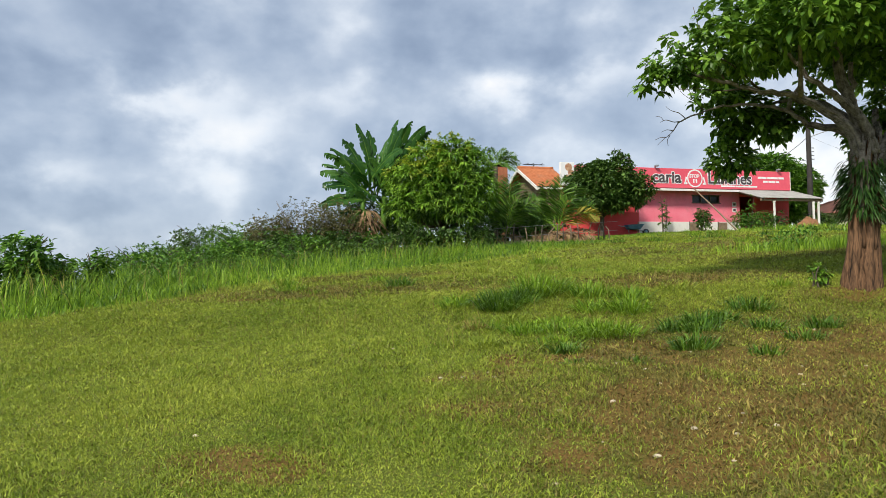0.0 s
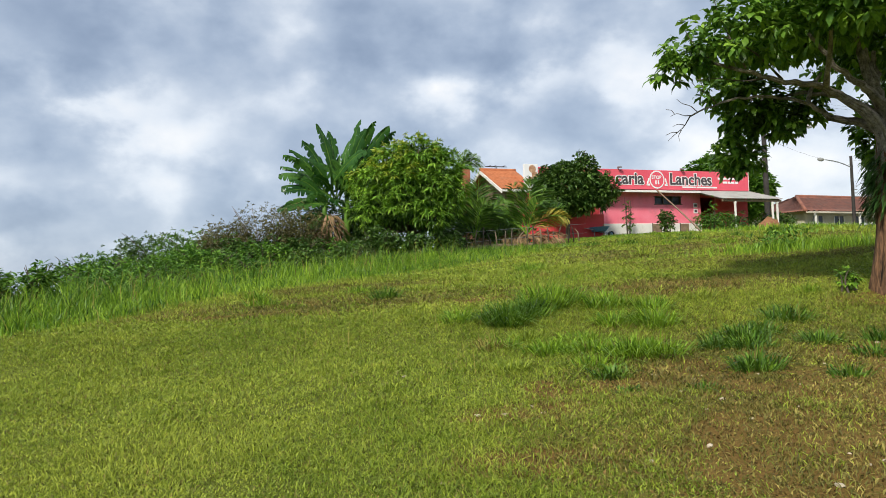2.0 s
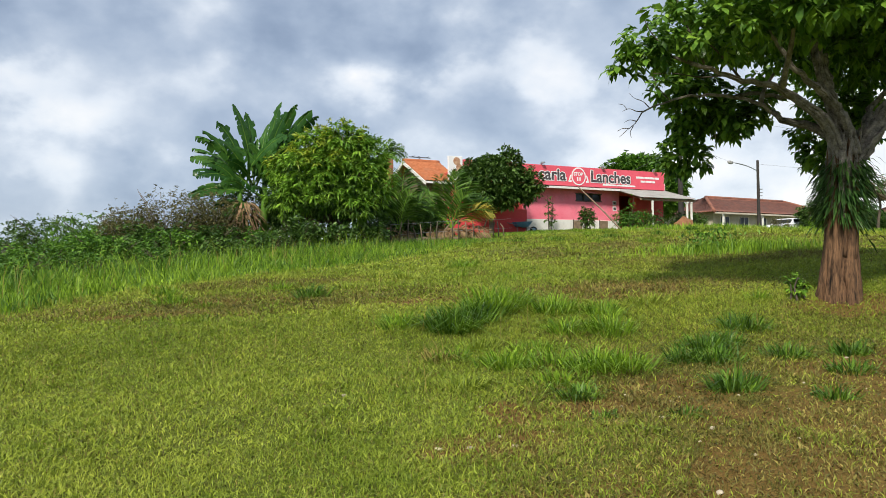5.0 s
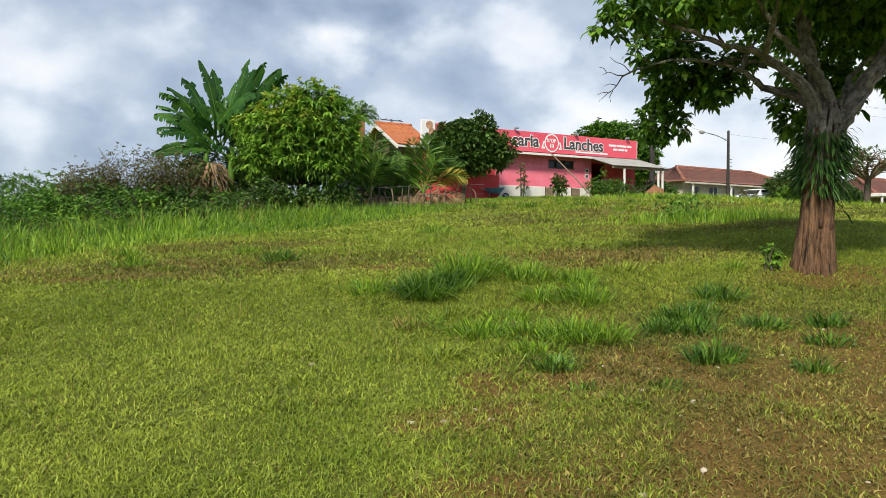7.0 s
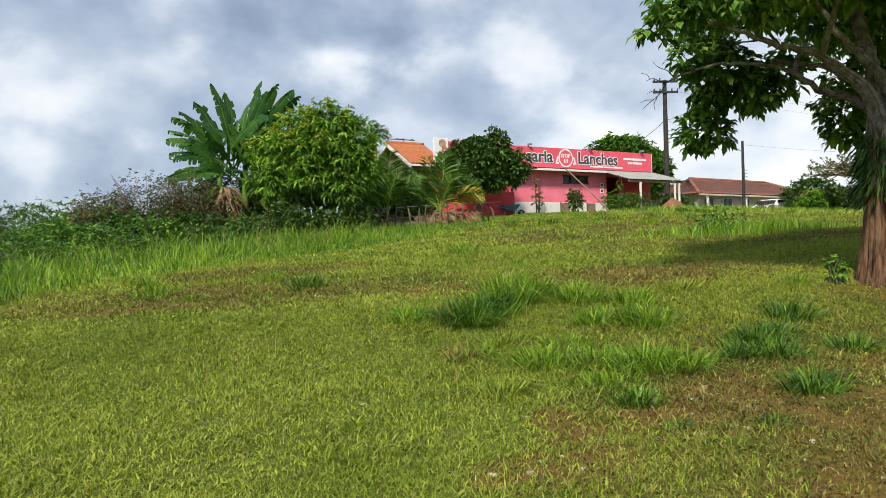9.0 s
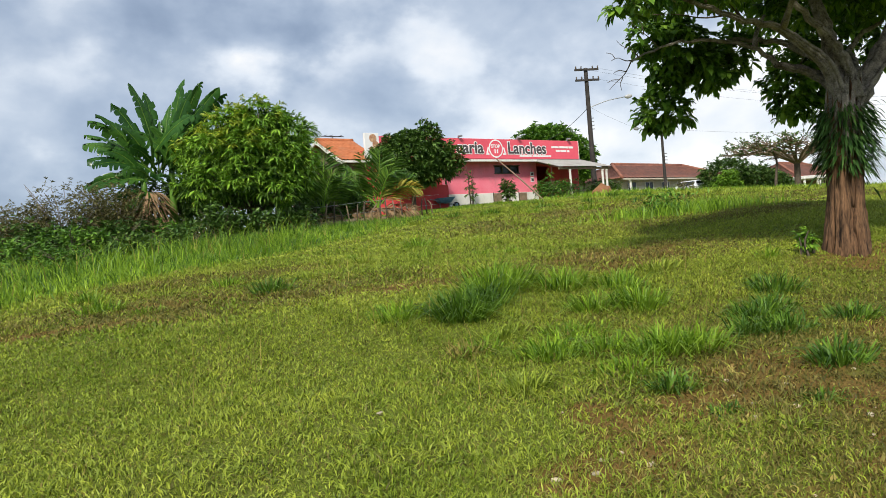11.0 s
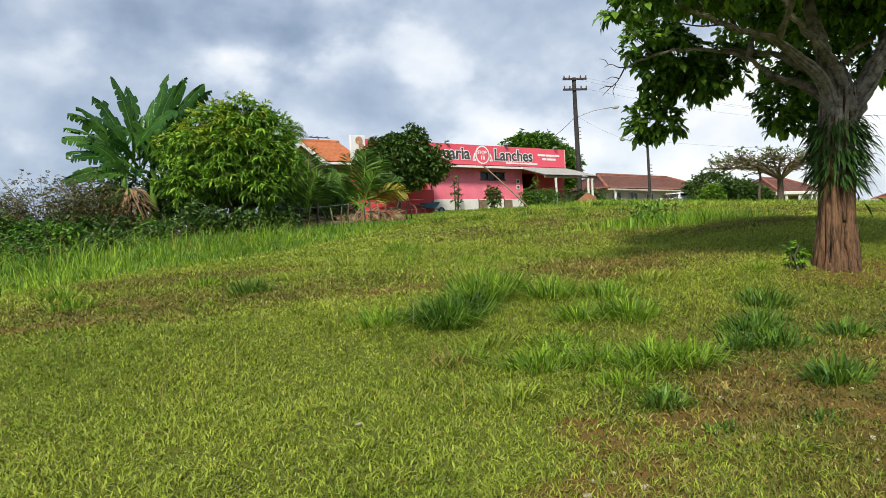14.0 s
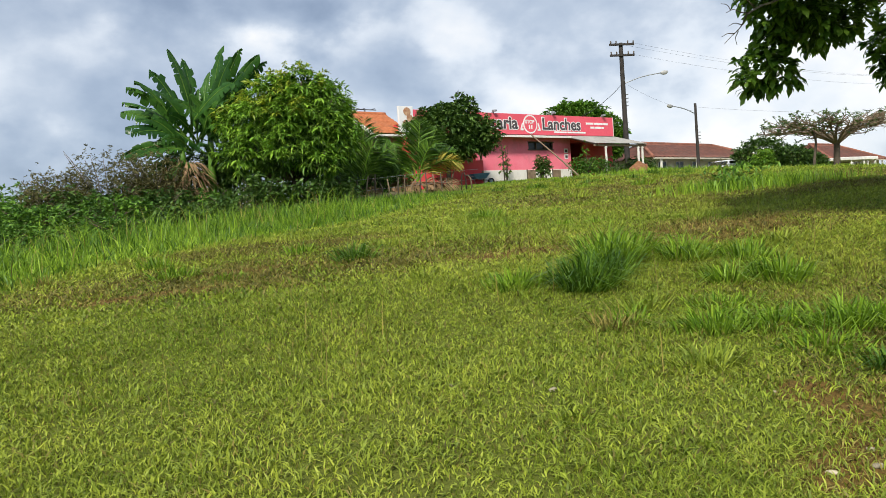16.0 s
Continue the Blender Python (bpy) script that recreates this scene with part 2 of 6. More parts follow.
def ground_material():
    m = bpy.data.materials.new("meadow_ground")
    m.use_nodes = True
    n, l = m.node_tree.nodes, m.node_tree.links
    p = n["Principled BSDF"]
    p.inputs["Roughness"].default_value = 0.95
    p.inputs["Specular IOR Level"].default_value = 0.15
    tc = n.new("ShaderNodeTexCoord")

    def nz(scale, detail=8, rough=0.6):
        t = n.new("ShaderNodeTexNoise")
        t.inputs["Scale"].default_value, t.inputs["Detail"].default_value, t.inputs["Roughness"].default_value = scale, detail, rough
        l.new(tc.outputs["Object"], t.inputs["Vector"])
        return t.outputs[0]

    def ramp2(src, p0, c0, p1, c1):
        r = n.new("ShaderNodeValToRGB")
        e = r.color_ramp.elements
        e[0].position, e[0].color, e[1].position, e[1].color = p0, (*c0, 1), p1, (*c1, 1)
        l.new(src, r.inputs[0])
        return r.outputs[0]

    def mixc(f, a, b):
        x = n.new("ShaderNodeMix")
        x.data_type = "RGBA"
        l.new(f, x.inputs[0])
        l.new(a, x.inputs[6])
        l.new(b, x.inputs[7])
        return x.outputs[2]

    green = mixc(nz(0.9), ramp2(nz(75), 0.3, (0.045, 0.064, 0.009), 0.7, (0.17, 0.205, 0.028)), ramp2(nz(85), 0.3, (0.050, 0.064, 0.010), 0.7, (0.20, 0.215, 0.035)))
    brown = mixc(nz(3.5), ramp2(nz(90), 0.35, (0.055, 0.027, 0.008), 0.7, (0.25, 0.122, 0.034)), ramp2(nz(70), 0.35, (0.085, 0.064, 0.014), 0.7, (0.27, 0.20, 0.050)))
    at = n.new("ShaderNodeAttribute")
    at.attribute_name = "soil"
    k = n.new("ShaderNodeMath")
    k.operation = "MULTIPLY_ADD"
    l.new(nz(9, 10, 0.7), k.inputs[0])
    k.inputs[1].default_value = 0.9
    l.new(at.outputs["Fac"], k.inputs[2])
    f = ramp2(k.outputs[0], 0.68, (0, 0, 0), 1.0, (1, 1, 1))
    l.new(mixc(f, green, brown), p.inputs["Base Color"])
    b = n.new("ShaderNodeBump")
    b.inputs["Strength"].default_value, b.inputs["Distance"].default_value = 0.7, 0.03
    l.new(nz(30, 10, 0.7), b.inputs["Height"])
    l.new(b.outputs[0], p.inputs["Normal"])
    return m


M["ground"] = ground_material()


# ---- mesh helpers ----
def mesh_of(name, verts, faces, mats, smooth=False):
    me = bpy.data.meshes.new(name)
    me.from_pydata([tuple(v) for v in verts], [], faces)
    for m in mats if isinstance(mats, (list, tuple)) else [mats]:
        me.materials.append(m)
    if smooth:
        me.polygons.foreach_set("use_smooth", [True] * len(me.polygons))
    me.update()
    return me


def tri_mesh(name, verts, tris, mat, smooth=False):
    """A mesh from numpy arrays of vertices and triangles."""
    me = bpy.data.meshes.new(name)
    tris = np.asarray(tris, np.int32)
    verts = np.asarray(verts, np.float32)
    me.vertices.add(len(verts))
    me.vertices.foreach_set("co", verts.ravel())
    me.loops.add(tris.size)
    me.loops.foreach_set("vertex_index", tris.ravel())
    me.polygons.add(len(tris))
    me.polygons.foreach_set("loop_start", np.arange(0, tris.size, 3, dtype=np.int32))
    me.materials.append(mat)
    me.update(calc_edges=True)
    if smooth:
        me.polygons.foreach_set("use_smooth", np.ones(len(tris), bool))
    return me


def put(name, me, parent=None, label="", m=None):
    ob = new(name, me)
    ob.parent = parent
    if m is not None:
        ob.matrix_basis = m
    return tagged(ob, label)


def part(name, bm, mat, parent, label="", m=None):
    me = bpy.data.meshes.new(name)
    bm.to_mesh(me)
    bm.free()
    me.materials.append(mat)
    return put(name, me, parent, label, m)


def thing(name, m, label, category, group="", kind=""):
    ob = new(name)
    ob.empty_display_size = 0.2
    ob.matrix_basis = m
    return tagged(ob, label, category, group, kind)


def box(x0, x1, y0, y1, z0, z1, bevel=0.01):
    bm = bmesh.new()
    bmesh.ops.create_cube(bm, size=1)
    for v in bm.verts:
        v.co = Vector(((x0 + x1) / 2 + v.co.x * (x1 - x0), (y0 + y1) / 2 + v.co.y * (y1 - y0), (z0 + z1) / 2 + v.co.z * (z1 - z0)))
    if bevel:
        bmesh.ops.bevel(bm, geom=bm.edges[:], offset=min(bevel, 0.3 * min(x1 - x0, y1 - y0, z1 - z0)), segments=1, affect="EDGES")
    return bm


def tube(points, radii, segs=8, flute=0.0, wob=0.0, seed=0):
    """Vertices and triangles of a tapered tube along a bent line, with capped ends."""
    rng = np.random.default_rng(seed)
    pts = np.array(points, float)
    n = len(pts)
    d = np.gradient(pts, axis=0)
    d /= np.linalg.norm(d, axis=1)[:, None] + 1e-9
    ref = np.array([0.0, 1.0, 0.0]) if abs(d[0][1]) < 0.8 else np.array([1.0, 0, 0])
    a = np.cross(d, ref)
    a /= np.linalg.norm(a, axis=1)[:, None] + 1e-9
    b = np.cross(d, a)
    th = np.linspace(0, 2 * np.pi, segs, endpoint=False)
    ph = rng.uniform(0, 6.28, 3)
    V = []
    for i in range(n):
        r = np.full(segs, radii[i], float)
        if flute:
            u = i / max(1, n - 1)
            r *= 1 + flute * (np.sin(4 * th + ph[0] + 0.9 * u) + 0.7 * np.sin(7 * th + ph[1] - 1.3 * u) + 0.5 * np.sin(11 * th + ph[2] + 2 * u))
        if wob:
            r *= 1 + rng.normal(0, wob, segs)
        V.append(pts[i] + (np.cos(th) * r)[:, None] * a[i] + (np.sin(th) * r)[:, None] * b[i])
    V = np.concatenate(V + [pts[:1], pts[-1:]])
    T = []
    for i in range(n - 1):
        for j in range(segs):
            k = (j + 1) % segs
            p, q, r_, s = i * segs + j, i * segs + k, (i + 1) * segs + k, (i + 1) * segs + j
            T += [(p, q, r_), (p, r_, s)]
    for j in range(segs):
        k = (j + 1) % segs
        T += [(n * segs, k, j), (n * segs + 1, (n - 1) * segs + j, (n - 1) * segs + k)]
    return V, np.array(T)


def merge(parts):
    V, T, o = [], [], 0
    for v, t in parts:
        V.append(v)
        T.append(np.asarray(t) + o)
        o += len(v)
    return np.concatenate(V), np.concatenate(T)


def bent(points, n=12):
    """A smooth line through a few points."""
    p = np.array(points, float)
    u = np.r_[0, np.cumsum(np.linalg.norm(np.diff(p, axis=0), axis=1))]
    s = np.linspace(0, u[-1], n)
    q = np.stack([np.interp(s, u, p[:, k]) for k in range(3)], 1)
    for _ in range(2):
        q[1:-1] = 0.25 * q[:-2] + 0.5 * q[1:-1] + 0.25 * q[2:]
    return q


def leaf_cloud(base, way, length, width, droop, rng, fold=0.25, oval=False):
    """Many folded leaves: base points, directions, lengths, widths, and how far the tips hang."""
    n = len(base)
    way = way / (np.linalg.norm(way, axis=1)[:, None] + 1e-9)
    up = np.tile([0.0, 0.0, 1.0], (n, 1)) + rng.normal(0, 0.35, (n, 3))
    side = np.cross(way, up)
    side /= np.linalg.norm(side, axis=1)[:, None] + 1e-9
    nor = np.cross(side, way)
    L, W = length[:, None], width[:, None]
    dr = np.zeros((n, 3))
    dr[:, 2] = -droop * length
    if oval:
        # blunt leaves, broadest towards the tip
        a, b = base + way * L * 0.3 + dr * 0.15, base + way * L * 0.74 + dr * 0.6
        V = np.stack([base, a - side * W * 0.36, a + side * W * 0.36, b - side * W * 0.5 + nor * W * fold, b + side * W * 0.5 + nor * W * fold, base + way * L + dr], 1).reshape(-1, 3)
        T = (np.array([[0, 2, 1], [1, 2, 4], [1, 4, 3], [3, 4, 5]])[None] + (np.arange(n) * 6)[:, None, None]).reshape(-1, 3)
        return V, T
    mid = base + way * L * 0.48 + dr * 0.3
    V = np.stack([base, mid - side * W * 0.5 + nor * W * fold, mid - nor * W * 0.05, mid + side * W * 0.5 + nor * W * fold, base + way * L + dr], 1).reshape(-1, 3)
    o = (np.arange(n) * 5)[:, None, None]
    T = (np.array([[0, 2, 1], [0, 3, 2], [2, 4, 1], [3, 4, 2]])[None] + o).reshape(-1, 3)
    return V, T


def blades(base, height, width, lean, rng, bend=0.5):
    """Grass blades of three segments: base points, heights, widths and lean vectors."""
    n = len(base)
    az = rng.uniform(0, 2 * np.pi, n)
    side = np.stack([np.cos(az), np.sin(az), np.zeros(n)], 1) * width[:, None] * 0.5
    up = np.zeros((n, 3))
    up[:, 2] = height
    ln = np.zeros((n, 3))
    ln[:, :2] = lean * height[:, None]
    p1 = base + up * 0.55 + ln * 0.3
    tip = base + up * (1 - bend * np.linalg.norm(lean, axis=1)[:, None] * 0.5) + ln
    V = np.stack([base - side, base + side, p1 + side * 0.75, p1 - side * 0.75, tip], 1).reshape(-1, 3)
    o = (np.arange(n) * 5)[:, None, None]
    T = (np.array([[0, 1, 2], [0, 2, 3], [3, 2, 4]])[None] + o).reshape(-1, 3)
    return V, T


def short_blades(base, height, width, lean, rng):
    """Low grass blades, each a bent lozenge that lies over to one side."""
    n = len(base)
    az = rng.uniform(0, 2 * np.pi, n)
    side = np.stack([np.cos(az), np.sin(az), np.zeros(n)], 1) * width[:, None] * 0.5
    up = np.zeros((n, 3))
    up[:, 2] = height
    ln = np.zeros((n, 3))
    ln[:, :2] = lean * height[:, None]
    mid = base + up * 0.5 + ln * 0.3
    tip = base + up * (1 - 0.25 * np.minimum(2.5, np.linalg.norm(lean, axis=1))[:, None]) + ln
    V = np.stack([base, mid + side, mid - side, tip], 1).reshape(-1, 3)
    o = (np.arange(n) * 4)[:, None, None]
    T = (np.array([[0, 1, 2], [2, 1, 3]])[None] + o).reshape(-1, 3)
    return V, T


def vnoise(x, y, scale, seed):
    """Smooth value noise in 0..1."""
    tab = np.random.default_rng(seed).random((64, 64))
    x, y = np.asarray(x, float) / scale + 100, np.asarray(y, float) / scale + 100
    i, j = np.floor(x).astype(int), np.floor(y).astype(int)
    u, v = x - i, y - j
    u, v = u * u * (3 - 2 * u), v * v * (3 - 2 * v)
    g = lambda a, b: tab[a % 64, b % 64]
    return (g(i, j) * (1 - u) + g(i + 1, j) * u) * (1 - v) + (g(i, j + 1) * (1 - u) + g(i + 1, j + 1) * u) * v


# ---- the ground ----
EDGE_Y = [-20, 9.5, 10.7, 12.7, 14.4, 16.3, 18.2, 20.5, 23, 28, 33, 60]
EDGE_X = [-9, -7.0, -5.6, -4.4, -3.5, -2.0, -0.2, 1.9, 4.2, 7.9, 12, 20]


def edge_x(y):
    """Where the mown meadow ends and the long grass begins, to the west."""
    return np.interp(y, EDGE_Y, EDGE_X)


def height(x, y):
    x, y = np.asarray(x, float), np.asarray(y, float)
    sy = np.where(y < 29, y, 29 + 8 * (1 - np.exp(-np.maximum(0, y - 29) / 8)))
    z = 0.02 + 0.096 * sy + 0.035 * np.minimum(x, 10) - 0.03 * np.maximum(0, x - 18)
    # the slope steepens to a low shoulder before the tree and eases off behind it
    a, b = np.clip((y - 8.6) / 1.8, 0, 1), np.clip((y - 14) / 6, 0, 1)
    z = z + 0.18 * a * a * (3 - 2 * a) * (1 - b * b * (3 - 2 * b))
    drop = np.maximum(0, -8.0 - x)
    z = z - 9 * (1 - np.exp(-(drop**1.5) * 0.012))
    z = np.where(y < -6, z + 0.05 * (-6 - y), z)
    far = np.hypot(x - 5, y - 20)
    f = np.clip((far - 75) / 150, 0, 1)
    f = f * f * (3 - 2 * f)
    z = z * (1 - f) - 10 * f
    z = z - 0.13 * np.clip((y - 22) / 8, 0, 1)
    return z + 0.05 * (vnoise(x, y, 3.1, 3) - 0.5) + 0.025 * (vnoise(x, y, 0.8, 4) - 0.5)


SOIL = [(2.0, 7.0, 0.75, 0.45), (2.5, 6.4, 0.9, 0.5), (1.3, 6.75, 0.45, 0.3), (0.6, 6.9, 0.22, 0.3), (0.38, 6.3, 0.35, 0.25), (0.05, 6.3, 0.25, 0.2),
        (0.75, 11.2, 0.8, 0.35), (-2.1, 12.3, 1.0, 0.2), (-2.9, 11.4, 0.8, 0.2), (1.6, 11.1, 0.6, 0.3), (3.8, 11.5, 1.2, 0.5), (2.9, 10.7, 0.9, 0.3), (5.8, 9.5, 0.8, 0.45),
        (-1.27, 4.3, 0.45, 0.3), (3.3, 6.0, 1.4, 0.8), (1.5, 4.2, 0.9, 0.5), (0.14, 5.35, 0.4, 0.25), (4.2, 7.2, 1.2, 0.6), (2.5, 5.2, 1.6, 0.8), (6.9, 9.2, 0.5, 0.3)]
STRAW = [(-1.8, 12.1, 3.4, 1.2), (3.3, 11.4, 2.6, 1.1), (8.5, 14.5, 2.5, 1.0), (10, 20.5, 4.5, 2.2), (2.5, 5.6, 2.4, 1.8), (-1.5, 14.3, 2.2, 0.9), (13, 24, 4, 2)]


def soil(x, y):
    """How bare the earth is, 0 to 1."""
    x, y = np.asarray(x, float), np.asarray(y, float)
    s = np.zeros(np.broadcast(x, y).shape)
    for cx, cy, rx, ry in SOIL:
        s = np.maximum(s, np.clip(1.2 - 0.7 * np.hypot((x - cx) / rx, (y - cy) / ry), 0, 1))
    s = 0.98 * s * (0.12 + 0.6 * vnoise(x, y, 0.35, 7) + 0.55 * vnoise(x, y, 0.12, 17) + 0.35 * vnoise(x, y, 0.05, 18))
    for cx, cy, rx, ry in STRAW:
        s = np.maximum(s, np.clip(1.2 - np.hypot((x - cx) / rx, (y - cy) / ry), 0, 0.36) * (0.22 + 0.8 * vnoise(x, y * 2.5, 0.5, 27)))
    s = s + 0.35 * np.clip(vnoise(x, y, 1.7, 8) - 0.55, 0, 1) + 0.25 * np.clip(vnoise(x, y, 0.6, 9) - 0.6, 0, 1)
    return np.clip(s, 0, 1)


def ground():
    def axis(lo, hi, step, far, grow):
        a = list(np.arange(lo, hi + 1e-6, step))
        s, x = step, hi
        while x < far:
            s *= grow
            x += s
            a.append(x)
        s, x = step, lo
        while x > -far:
            s *= grow
            x -= s
            a.insert(0, x)
        return np.array(a)

    xs, ys = axis(-10, 12, 0.17, 3000, 1.10), axis(2, 24, 0.17, 3000, 1.10)
    X, Y = np.meshgrid(xs, ys)
    Z = height(X, Y)
    nx, ny = len(xs), len(ys)
    V = np.stack([X, Y, Z], -1).reshape(-1, 3)
    i = (np.arange(ny - 1)[:, None] * nx + np.arange(nx - 1)[None]).ravel()
    T = np.concatenate([np.stack([i, i + 1, i + nx + 1], 1), np.stack([i, i + nx + 1, i + nx], 1)])
    me = tri_mesh("ground", V, T, M["ground"], smooth=True)
    at = me.attributes.new("soil", "FLOAT", "POINT")
    at.data.foreach_set("value", soil(X, Y).ravel().astype(np.float32))
    tagged(put("ground", me), "sloping meadow of short grass with bare brown earth patches", "ground", kind="structure")


ground()


def gz(x, y):
    return float(height(x, y))


# ---- buildings ----
def corrugated(x0, x1, y0, z0, y1, z1, pitch, amp, rows=0, step=0.0, nx=4, thick=0.02):
    """A roof slope from the edge (y0, z0) to the edge (y1, z1), waved across, stepped along in courses."""
    n = max(2, int((x1 - x0) / pitch * nx))
    xs = np.linspace(x0, x1, n + 1)
    wave = amp * np.abs(np.sin(np.pi * (xs - x0) / pitch))
    V, T = [], []
    us = [0.0]
    for r in range(max(1, rows)):
        us += [(r + 1) / max(1, rows) - 1e-4, (r + 1) / max(1, rows)]
    us = us[:-1]
    lv = []
    for k, u in enumerate(us):
        lift_ = 0 if not rows else (step if k % 2 == 0 else 0)
        lv.append((u, lift_))
    for side in (0, 1):
        for u, s in lv:
            V.append(np.stack([xs, np.full(n + 1, y0 + u * (y1 - y0)), z0 + u * (z1 - z0) + wave + s - side * thick], 1))
    V = np.concatenate(V)
    m = len(lv)
    idx = lambda sd, r, c: (sd * m + r) * (n + 1) + c
    for sd in (0, 1):
        for r in range(m - 1):
            for c in range(n):
                a, b, d, e = idx(sd, r, c), idx(sd, r, c + 1), idx(sd, r + 1, c + 1), idx(sd, r + 1, c)
                T += [(a, b, d), (a, d, e)] if sd == 0 else [(a, d, b), (a, e, d)]
    for r, flip in ((0, 0), (m - 1, 1)):
        for c in range(n):
            a, b, d, e = idx(0, r, c), idx(1, r, c), idx(1, r, c + 1), idx(0, r, c + 1)
            T += [(a, b, d), (a, d, e)]
    for c in (0, n):
        for r in range(m - 1):
            a, b, d, e = idx(0, r, c), idx(1, r, c), idx(1, r + 1, c), idx(0, r + 1, c)
            T += [(a, b, d), (a, d, e)]
    return V, T


def words(text, size, mat, parent, x, y, z, name="lettering", offset=0.0, depth=0.006, wide=1.0):
    cu = bpy.data.curves.new("text", "FONT")
    cu.body, cu.size, cu.extrude, cu.offset = text, size, depth, offset
    ob = bpy.data.objects.new("text", cu)
    scene.collection.objects.link(ob)
    me = bpy.data.meshes.new_from_object(ob.evaluated_get(bpy.context.evaluated_depsgraph_get()))
    bpy.data.objects.remove(ob)
    me.materials.clear()
    me.materials.append(mat)
    return put(name, me, parent, "", pose(x, y, z, 90, 0, 0) @ Matrix.Diagonal((wide, 1, 1, 1)))


def disc(r, depth, segs=28):
    bm = bmesh.new()
    bmesh.ops.create_cone(bm, cap_ends=True, segments=segs, radius1=r, radius2=r, depth=depth)
    bmesh.ops.rotate(bm, verts=bm.verts, matrix=Matrix.Rotation(radians(90), 3, "X"))
    return bm


def snack_bar():
    base = pose(10.1, 36.0, 3.35, 0, 0, 18)
    b = thing("snack_bar", base, "pink and red painted snack bar with long red sign and porch", "building")
    D = 6.0
    # front wall pieces round the window and the doorway
    front = [(-4.8, -0.83, 0, 2.5, "red"), (-0.83, 2.55, 0.72, 2.5, "pink"), (2.55, 4.25, 0.72, 1.72, "pink"), (2.55, 4.25, 2.12, 2.5, "pink"),
             (4.25, 5.5, 0.72, 2.5, "pink"), (5.5, 6.45, 2.1, 2.5, "red"), (6.45, 8.73, 0.0, 2.5, "red")]
    for x0, x1, z0, z1, c in front:
        part("wall", box(x0, x1, 0, 0.2, z0, z1, 0), M[c], b, "weathered %s painted wall" % c)
    part("wall", box(-0.83, 5.5, -0.02, 0.2, -0.4, 0.72, 0.01), M["white"], b, "stained white painted base wall")
    for x0, x1, y0, y1 in ((-4.8, -4.6, 0.2, D), (8.53, 8.73, 0.2, D)):
        part("wall", box(x0, x1, y0, y1, -0.4, 2.9, 0), M["red"], b)
    part("wall", box(-4.8, 8.73, D, D + 0.2, -0.4, 2.9, 0), M["pink"], b)
    part("floor", box(-4.6, 8.53, 0.2, D, -0.4, -0.05, 0), M["dark"], b)
    v, t = corrugated(-4.6, 8.5, 0.25, 2.62, D + 0.2, 2.95, 0.18, 0.04)
    put("roof", tri_mesh("roof", v, t, M["sheet"]), b, "grey fibre cement sheet roof")
    # low hatches in the white base
    for x in (2.35, 4.1):
        h = part("hatch", box(x, x + 0.55, -0.045, -0.022, 0.12, 0.7), M["timber"], b, "brown wooden hatch")
        part("frame", box(x - 0.05, x, -0.06, -0.022, 0.1, 0.74), M["bark_dark"], h)
    # window
    w = part("window", box(2.55, 4.25, 0.12, 0.14, 1.72, 2.12, 0), M["glass"], b, "dark long window")
    for x in (2.55, 3.1, 3.67, 4.2):
        part("frame", box(x, x + 0.05, 0.02, 0.11, 1.72, 2.12), M["bark_dark"], w)
    for z in (1.69, 2.09):
        part("frame", box(2.5, 4.3, -0.03, 0.11, z, z + 0.05), M["bark_dark"], w)
    # doorway with dark room behind
    dr = part("door", box(5.56, 5.62, 0.2, 1.05, 0, 2.05), M["timber"], b, "open wooden door")
    part("handle", box(5.63, 5.66, 0.9, 0.96, 1.0, 1.06), M["steel"], dr)
    # two small notices beside the doorway
    for z in (1.25, 1.55):
        n = part("notice", box(5.02, 5.28, -0.02, -0.003, z, z + 0.24), M["sign_white"], b, "small white notice")
        part("print", box(5.07, 5.23, -0.026, -0.021, z + 0.05, z + 0.18, 0), M["letter"], n)
    # sign board along the whole front
    s = part("sign_board", box(-4.28, 8.73, -0.14, -0.02, 2.46, 3.47, 0.008), M["sign_red"], b, "long red sign board with grey and white lettering")
    for text, x, wide in (("caria", 0.08, 1.08), ("Lanches", 3.42, 1.03)):
        words(text, 0.84, M["sign_white"], s, x, -0.147, 2.74, "letter_outline", 0.055, wide=wide)
        words(text, 0.84, M["letter"], s, x, -0.156, 2.74, "lettering", 0.018, wide=wide)
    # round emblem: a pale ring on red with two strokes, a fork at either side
    em = part("emblem", disc(0.47, 0.012, 28), M["sign_white"], s, "round white and red emblem", pose(2.64, -0.146, 2.98))
    part("emblem_face", disc(0.40, 0.012, 28), M["sign_red"], em, "", pose(0, -0.006, 0))
    words("STOP", 0.25, M["sign_white"], em, -0.335, -0.014, 0.03, "lettering", 0.008)
    for x, z, ln, h in ((-0.08, -0.14, 0.08, 0.2), (0.08, -0.14, 0.08, 0.2)):
        part("stroke", box(x - ln / 2, x + ln / 2, -0.018, -0.012, z - h / 2, z + h / 2), M["sign_white"], em)
    for x, k in ((2.08, 1), (3.22, -1)):
        bm = box(x - 0.04, x + 0.04, -0.152, -0.141, 2.7, 3.05)
        bmesh.ops.rotate(bm, verts=bm.verts, cent=(x, 0, 2.87), matrix=Matrix.Rotation(radians(18 * k), 3, "Y"))
        part("stroke", bm, M["sign_white"], s)
        part("stroke", box(x - 0.1, x + 0.1, -0.152, -0.141, 2.66, 2.76, 0.02), M["sign_white"], s)
    for x, wd in ((4.25, 0.9), (5.2, 1.35)):
        part("small_print", box(x, x + wd, -0.15, -0.141, 2.57, 2.65, 0), M["sign_white"], s)
